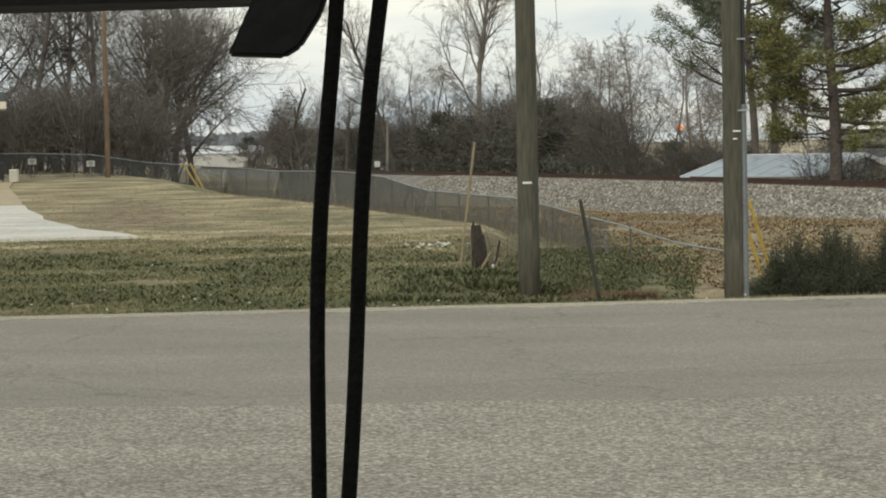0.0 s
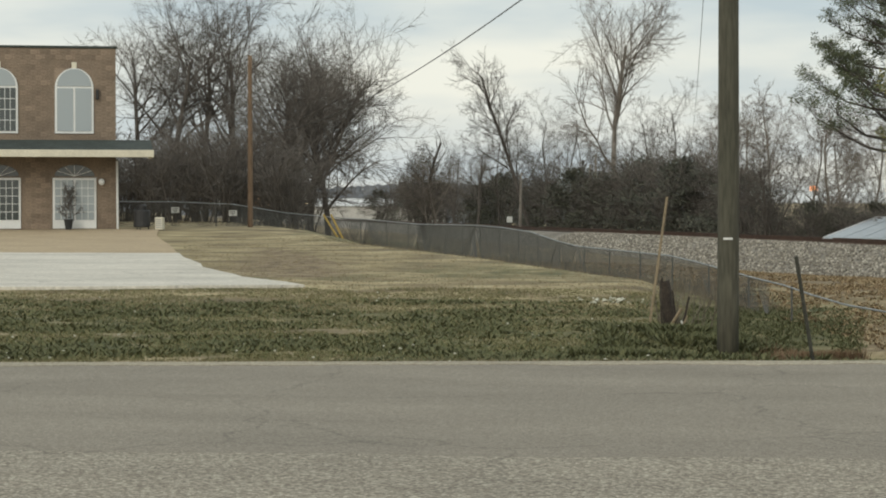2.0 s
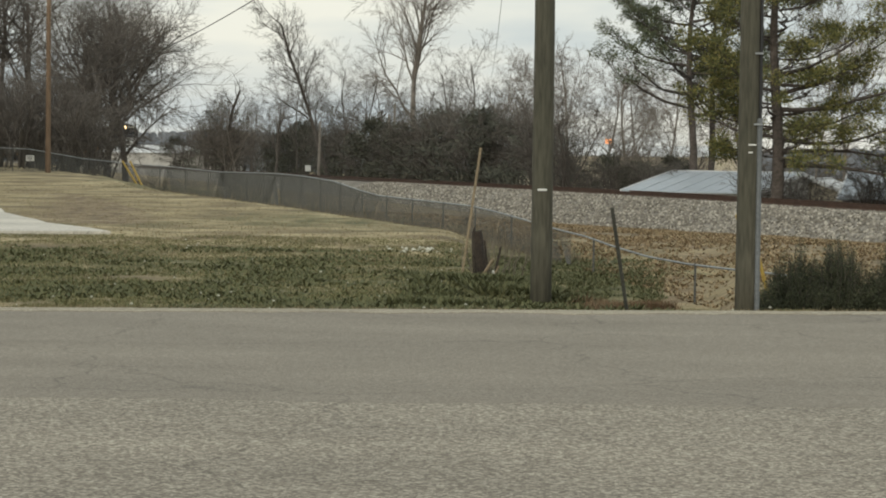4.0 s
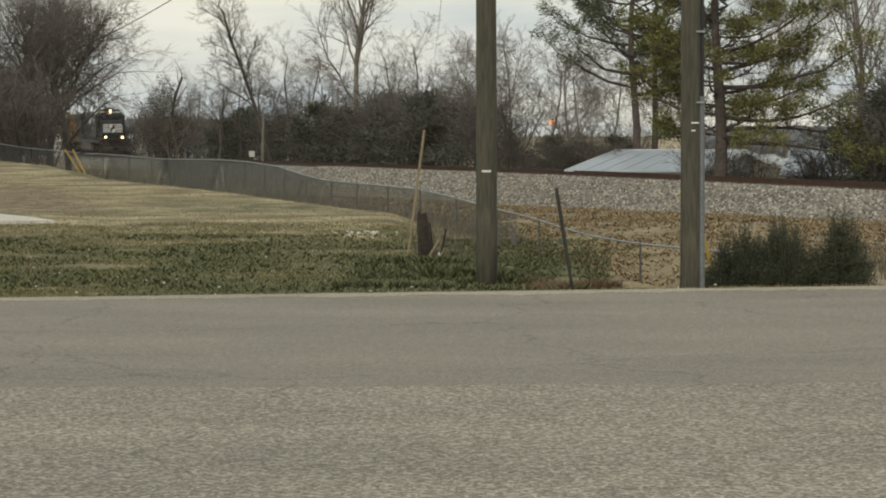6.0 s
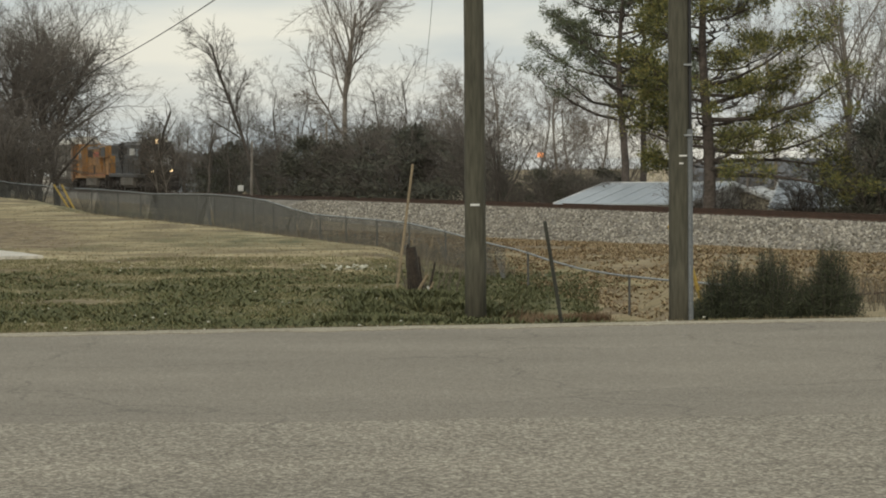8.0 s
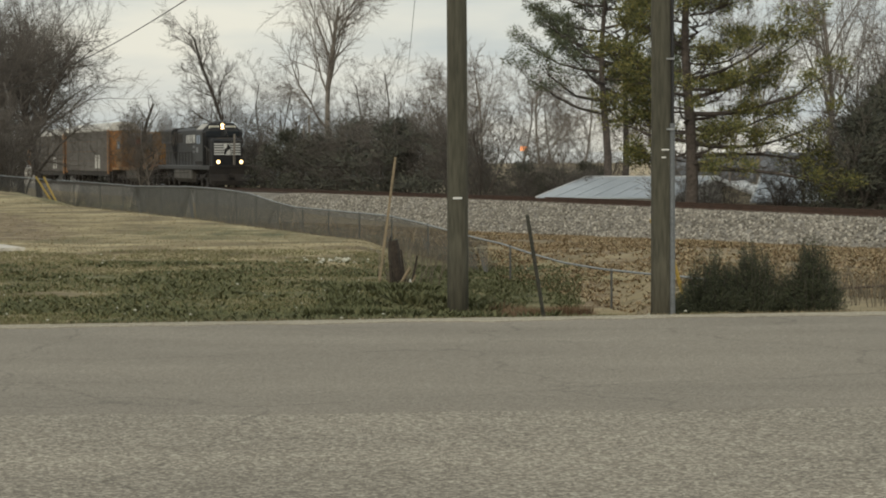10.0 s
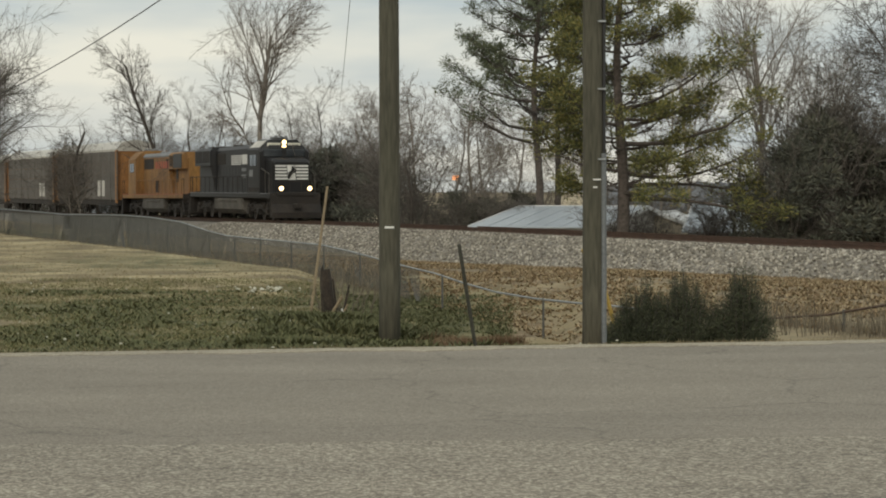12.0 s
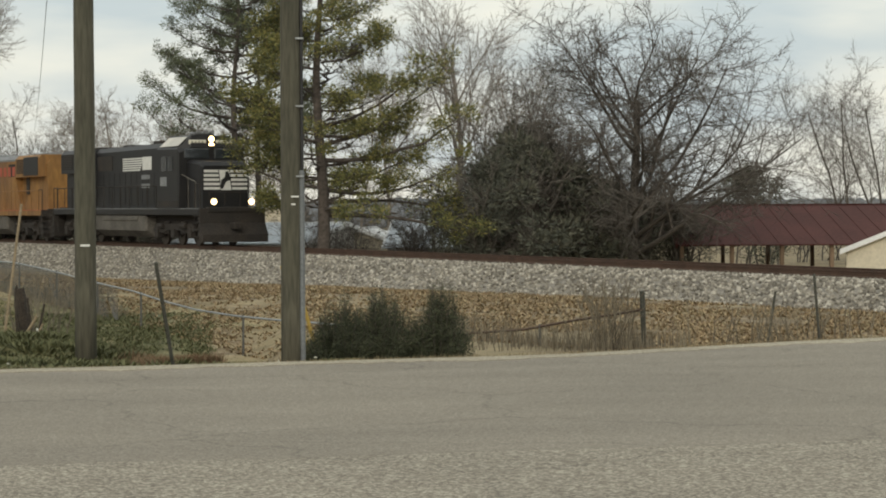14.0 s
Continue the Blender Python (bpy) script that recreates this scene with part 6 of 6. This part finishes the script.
blades("grass", 85000, pick_green, 0.042, 0.007, M_GRASS, "short rough green winter grass with dry blades", "grass", 1, 1.5)
blades("dry_grass", 30000, pick_dry, 0.035, 0.010, M_DRYGRASS, "short dry tan winter grass", "grass", 2)
blades("bank_grass", 64000, pick_bank, 0.06, 0.034, M_BANKGRASS, "matted dry grass and fallen leaves on the railway bank", "grass", 3, 1.8)
blades("edge_grass", 9000, pick_edge, 0.06, 0.005, M_DRYGRASS, "sparse dry grass along the road edge", "grass", 4)
blades("weeds", 30000, pick_weed, 0.055, 0.026, M_WEED, "low broad-leaved green weeds", "weeds", 5, 2.2)
blades("ditch_weeds", 22000, pick_ditch, 0.07, 0.024, M_WEED, "lush green weeds on the far slope of the ditch", "weeds", 7, 1.6)
blades("rank_weeds", 9000, pick_tall, 0.10, 0.03, M_WEED, "broad-leaved green weeds on the ditch bank round the utility pole", "weeds", 8, 1.3)
blades("rusty_grass", 13000, pick_rusty, 0.15, 0.008, M_RUSTY, "dead reddish-brown grass on the ditch bank", "grass", 9, 0.7)
blades("dead_weeds", 3600, pick_fence_weeds, 0.4, 0.007, M_DRYWEED, "dead brown weed stems along the fence", "weeds", 6, 0.25, 2)


def build_brush(x, y, n, h, spread, seed, label):
    rng = random.Random(seed)
    w = Wood()
    for _ in range(n):
        px, py = rng.gauss(0, spread), rng.gauss(0, spread * 0.6)
        p = Vector((px, py, 0))
        d = bend(rng, Vector((0, 0, 1)), 0.18)
        pts = [p]
        for _ in range(4):
            d = bend(rng, d, 0.14)
            pts.append(pts[-1] + d * h * rng.uniform(0.6, 1.1) / 4)
        w.limb(pts, [0.009, 0.008, 0.007, 0.006, 0.004], 3)
        for _ in range(5):
            q = pts[rng.randint(1, 3)]
            e = q + bend(rng, Vector((0, 0, 1)), 0.6) * h * 0.25
            w.limb([q, e], [0.004, 0.002], 3)
    o = new("weed_clump", wood_mesh("weed_clump", w, M_DRYWEED))
    o.matrix_basis = pose(x, y, ground_z(x, y) - 0.03)
    tagged(o, label, "weeds", kind="stuff")


build_brush(7.45, 31.7, 48, 1.25, 0.2, 1, "tall dead brown weeds against the fence post")
build_brush(9.6, 30.5, 26, 0.8, 0.5, 2, "dead brown weeds near the road")
build_brush(10.4, 31.5, 30, 0.8, 0.5, 3, "dead brown weeds near the road")
build_brush(6.2, 33.0, 22, 0.7, 0.6, 4, "dead brown weeds by the sagging rail")
build_brush(-0.5, 30.8, 22, 0.7, 0.35, 5, "dead brown weeds round the stump")
build_brush(1.6, 32.0, 30, 0.6, 0.8, 6, "dead brown weeds in the ditch")


def build_specks():
    rng = random.Random(12)
    v, f = [], []
    base = ((1, 0, 0), (-1, 0, 0), (0, 1, 0), (0, -1, 0), (0, 0, 1), (0, 0, -1))
    tri = ((0, 2, 4), (2, 1, 4), (1, 3, 4), (3, 0, 4), (2, 0, 5), (1, 2, 5), (3, 1, 5), (0, 3, 5))

    def bit(x, y, r, up):
        z = ground_z(x, y) + up
        n0 = len(v)
        v.extend([(x + a * r * rng.uniform(0.6, 1.3), y + b * r, z + c * r * rng.uniform(0.4, 0.9)) for a, b, c in base])
        f.extend([(a + n0, b + n0, c + n0) for a, b, c in tri])

    for _ in range(190):
        q = pick_green(rng)
        if q:
            bit(q[0], q[1], rng.uniform(0.008, 0.022), rng.uniform(0.02, 0.09))
    for _ in range(20):
        bit(-2.1 + rng.gauss(0, 0.28), 37.4 + rng.gauss(0, 0.5), rng.uniform(0.02, 0.06), 0.015)
    tagged(soup("pale_litter", v, f, M_SPECK), "pale seed heads and scattered litter in the grass", "litter", kind="stuff")


build_specks()


def build_edge_gravel():
    rng = random.Random(31)
    v, f = [], []
    base = ((1, 0, 0), (-1, 0, 0), (0, 1, 0), (0, -1, 0), (0, 0, 1), (0, 0, -1))
    tri = ((0, 2, 4), (2, 1, 4), (1, 3, 4), (3, 0, 4), (2, 0, 5), (1, 2, 5), (3, 1, 5), (0, 3, 5))
    for _ in range(9500):
        x = rng.uniform(-9, 12)
        off = rng.gauss(-0.08, 0.16)
        y = edge_y(x) + off
        z = 0.004 if off < 0.02 else max(ground_z(x, y), -0.06) + 0.004
        r = rng.uniform(0.003, 0.010)
        n0 = len(v)
        v.extend([(x + a * r * rng.uniform(0.6, 1.3), y + b * r, z + c * r * 0.7) for a, b, c in base])
        f.extend([(a + n0, b + n0, c + n0) for a, b, c in tri])
    tagged(soup("edge_gravel", v, f, island_mat("pale_edge_gravel", ((0.25, 0.225, 0.175), (0.34, 0.31, 0.245), (0.42, 0.385, 0.315)))), "pale loose gravel along the broken road edge", "gravel", kind="stuff")


build_edge_gravel()


# ---- inside the car: mirror edge, sensor tab and hanging cord ----
# black plastic and cord, set darker still for the shade of the unbuilt cabin
M_CARBLACK = mat("black_car_plastic", (0.005, 0.005, 0.0055), 0.6, 0, 0.3, 20.0, 90.0, 0.1)
M_CORD = mat("black_braided_cord", (0.004, 0.004, 0.004), 0.95, 0, 0.4, 80.0, 400.0, 0.4)
# reflection of a dark cabin put into the base colour; nothing is mirrored
M_MIRROR = mat("dark_reflection_mirror_glass", (0.012, 0.0125, 0.011), 0.4, 0.0, 0.05, 4.0, 20.0, 0.0)

for m in (M_CARBLACK, M_CORD):
    m.node_tree.nodes["Principled BSDF"].inputs["Specular IOR Level"].default_value = 0.08


def build_mirror():
    """The mirror, and a tab on it from which two strands of cord hang."""
    o = thing("rear_view_mirror", Matrix(), "black-framed rear-view mirror inside the car with a hanging cord", "mirror")
    b = B()
    n = 10
    out = [(-0.010 + 0.010 * math.cos(a), 0.012 + 0.012 * math.sin(a)) for a in [-math.pi / 2 + math.pi * k / n for k in range(n + 1)]] + [(-0.02, 0.06), (-0.26, 0.06), (-0.26, 0)]
    prism(b, [(x - 0.012, z) for x, z in out], 0.0, 0.025)
    part("housing", b, M_CARBLACK, o)
    b = B()
    box(b, -0.25, -0.035, -0.002, -0.0005, 0.006, 0.055)
    part("glass", b, M_MIRROR, o, "mirror glass with the dark cabin reflection painted in")
    b = B()
    prism(b, [(-0.033, -0.004), (-0.031, 0.001), (-0.025, 0.016), (-0.019, 0.03), (0.005, 0.03), (0.0, 0.012), (-0.007, 0.0), (-0.013, -0.004)], -0.004, 0.004)
    bmesh.ops.bevel(b, geom=b.edges[:], offset=0.0012, segments=2, affect="EDGES")
    tab = part("tab", b, M_CARBLACK, o, "dark plastic tab")
    for x0, x1 in ((0.0055, 0.0048), (0.023, 0.0142)):
        w = Wood()
        pts = [Vector((x0 + (x1 - x0) * u + 0.0009 * math.sin(u * 9 + x0 * 90) - 0.003 * math.sin(u * math.pi), 0, 0.05 - 0.27 * u)) for u in [k / 20 for k in range(21)]]
        w.limb(pts, [0.0028] * 21, 8)
        c = new("strand", wood_mesh("strand", w, M_CORD))
        c.parent = tab
        tagged(c, "strand of black braided cord")
    return o, tab


MIRROR, CORD = build_mirror()
CAR_D = 0.80
PX = CAR_D / 3953.0


def in_car(t, px, py, lean):
    """A pose in the car before the camera at time t, by offsets across and down."""
    scene.frame_set(frame(t))
    m = cam.matrix_world.copy()
    return m @ Matrix.Translation(((px - 784) * PX, (441 - py) * PX, -CAR_D)) @ pose(0, 0, 0, -90, 0, 0) @ pose(0, 0, 0, 0, lean, 0)


# seconds, mirror end (across, down, lean), cord tab (across, down, lean)
CAR_ROWS = (
    (0, 560, -4, -1.6, 568, 85, 1.6), (0.2, 610, -5, -3.4, 480, 105, 4.6), (0.3, 650, -5, -4.4, 443, 125, 2.4), (0.4, 700, -3, -4.8, 395, 135, -1.0), (0.5, 730, -3, -5.1, 352, 140, -4.0),
    (0.6, 735, -4, -5.6, 315, 145, -4.2), (0.7, 738, -6, -6.0, 268, 148, -2.0), (0.8, 740, -8, -6.4, 188, 158, 1.5), (0.9, 750, -8, -6.5, 90, 165, 3.6), (1.0, 755, -8, -6.5, -5, 185, 4.9),
    (1.1, 730, -4, -6.8, -75, 188, 5.0), (1.2, 620, 3, -7.5, -230, 190, 3.0), (1.5, 190, -10, -15.0, -520, 190, 0.0), (1.8, -350, -60, -15.0, -700, 190, 0.0), (2.5, -900, -80, -15.0, -1100, 190, 0.0),
    (4, -1100, -80, -15.0, -1300, 190, 0.0), (8, -1300, -80, -15.0, -1500, 190, 0.0), (14, -1600, -80, -15.0, -1800, 190, 0.0))


def motions():
    ts = list(range(15))
    walk(LOCO_A, [(t, train_pose(t, 0.0)) for t in ts])
    walk(LOCO_B, [(t, train_pose(t, 22.3 + 21.7, True)) for t in ts])
    for k, r in enumerate(RACKS):
        walk(r, [(t, train_pose(t, 44.6 + 28.0 * k)) for t in ts])
    at = {row[0]: (in_car(*row[:4]), in_car(row[0], *row[4:])) for row in CAR_ROWS}
    walk(MIRROR, [(t, a) for t, (a, b) in at.items()])
    walk(CORD, [(t, a.inverted() @ b) for t, (a, b) in at.items()])


motions()
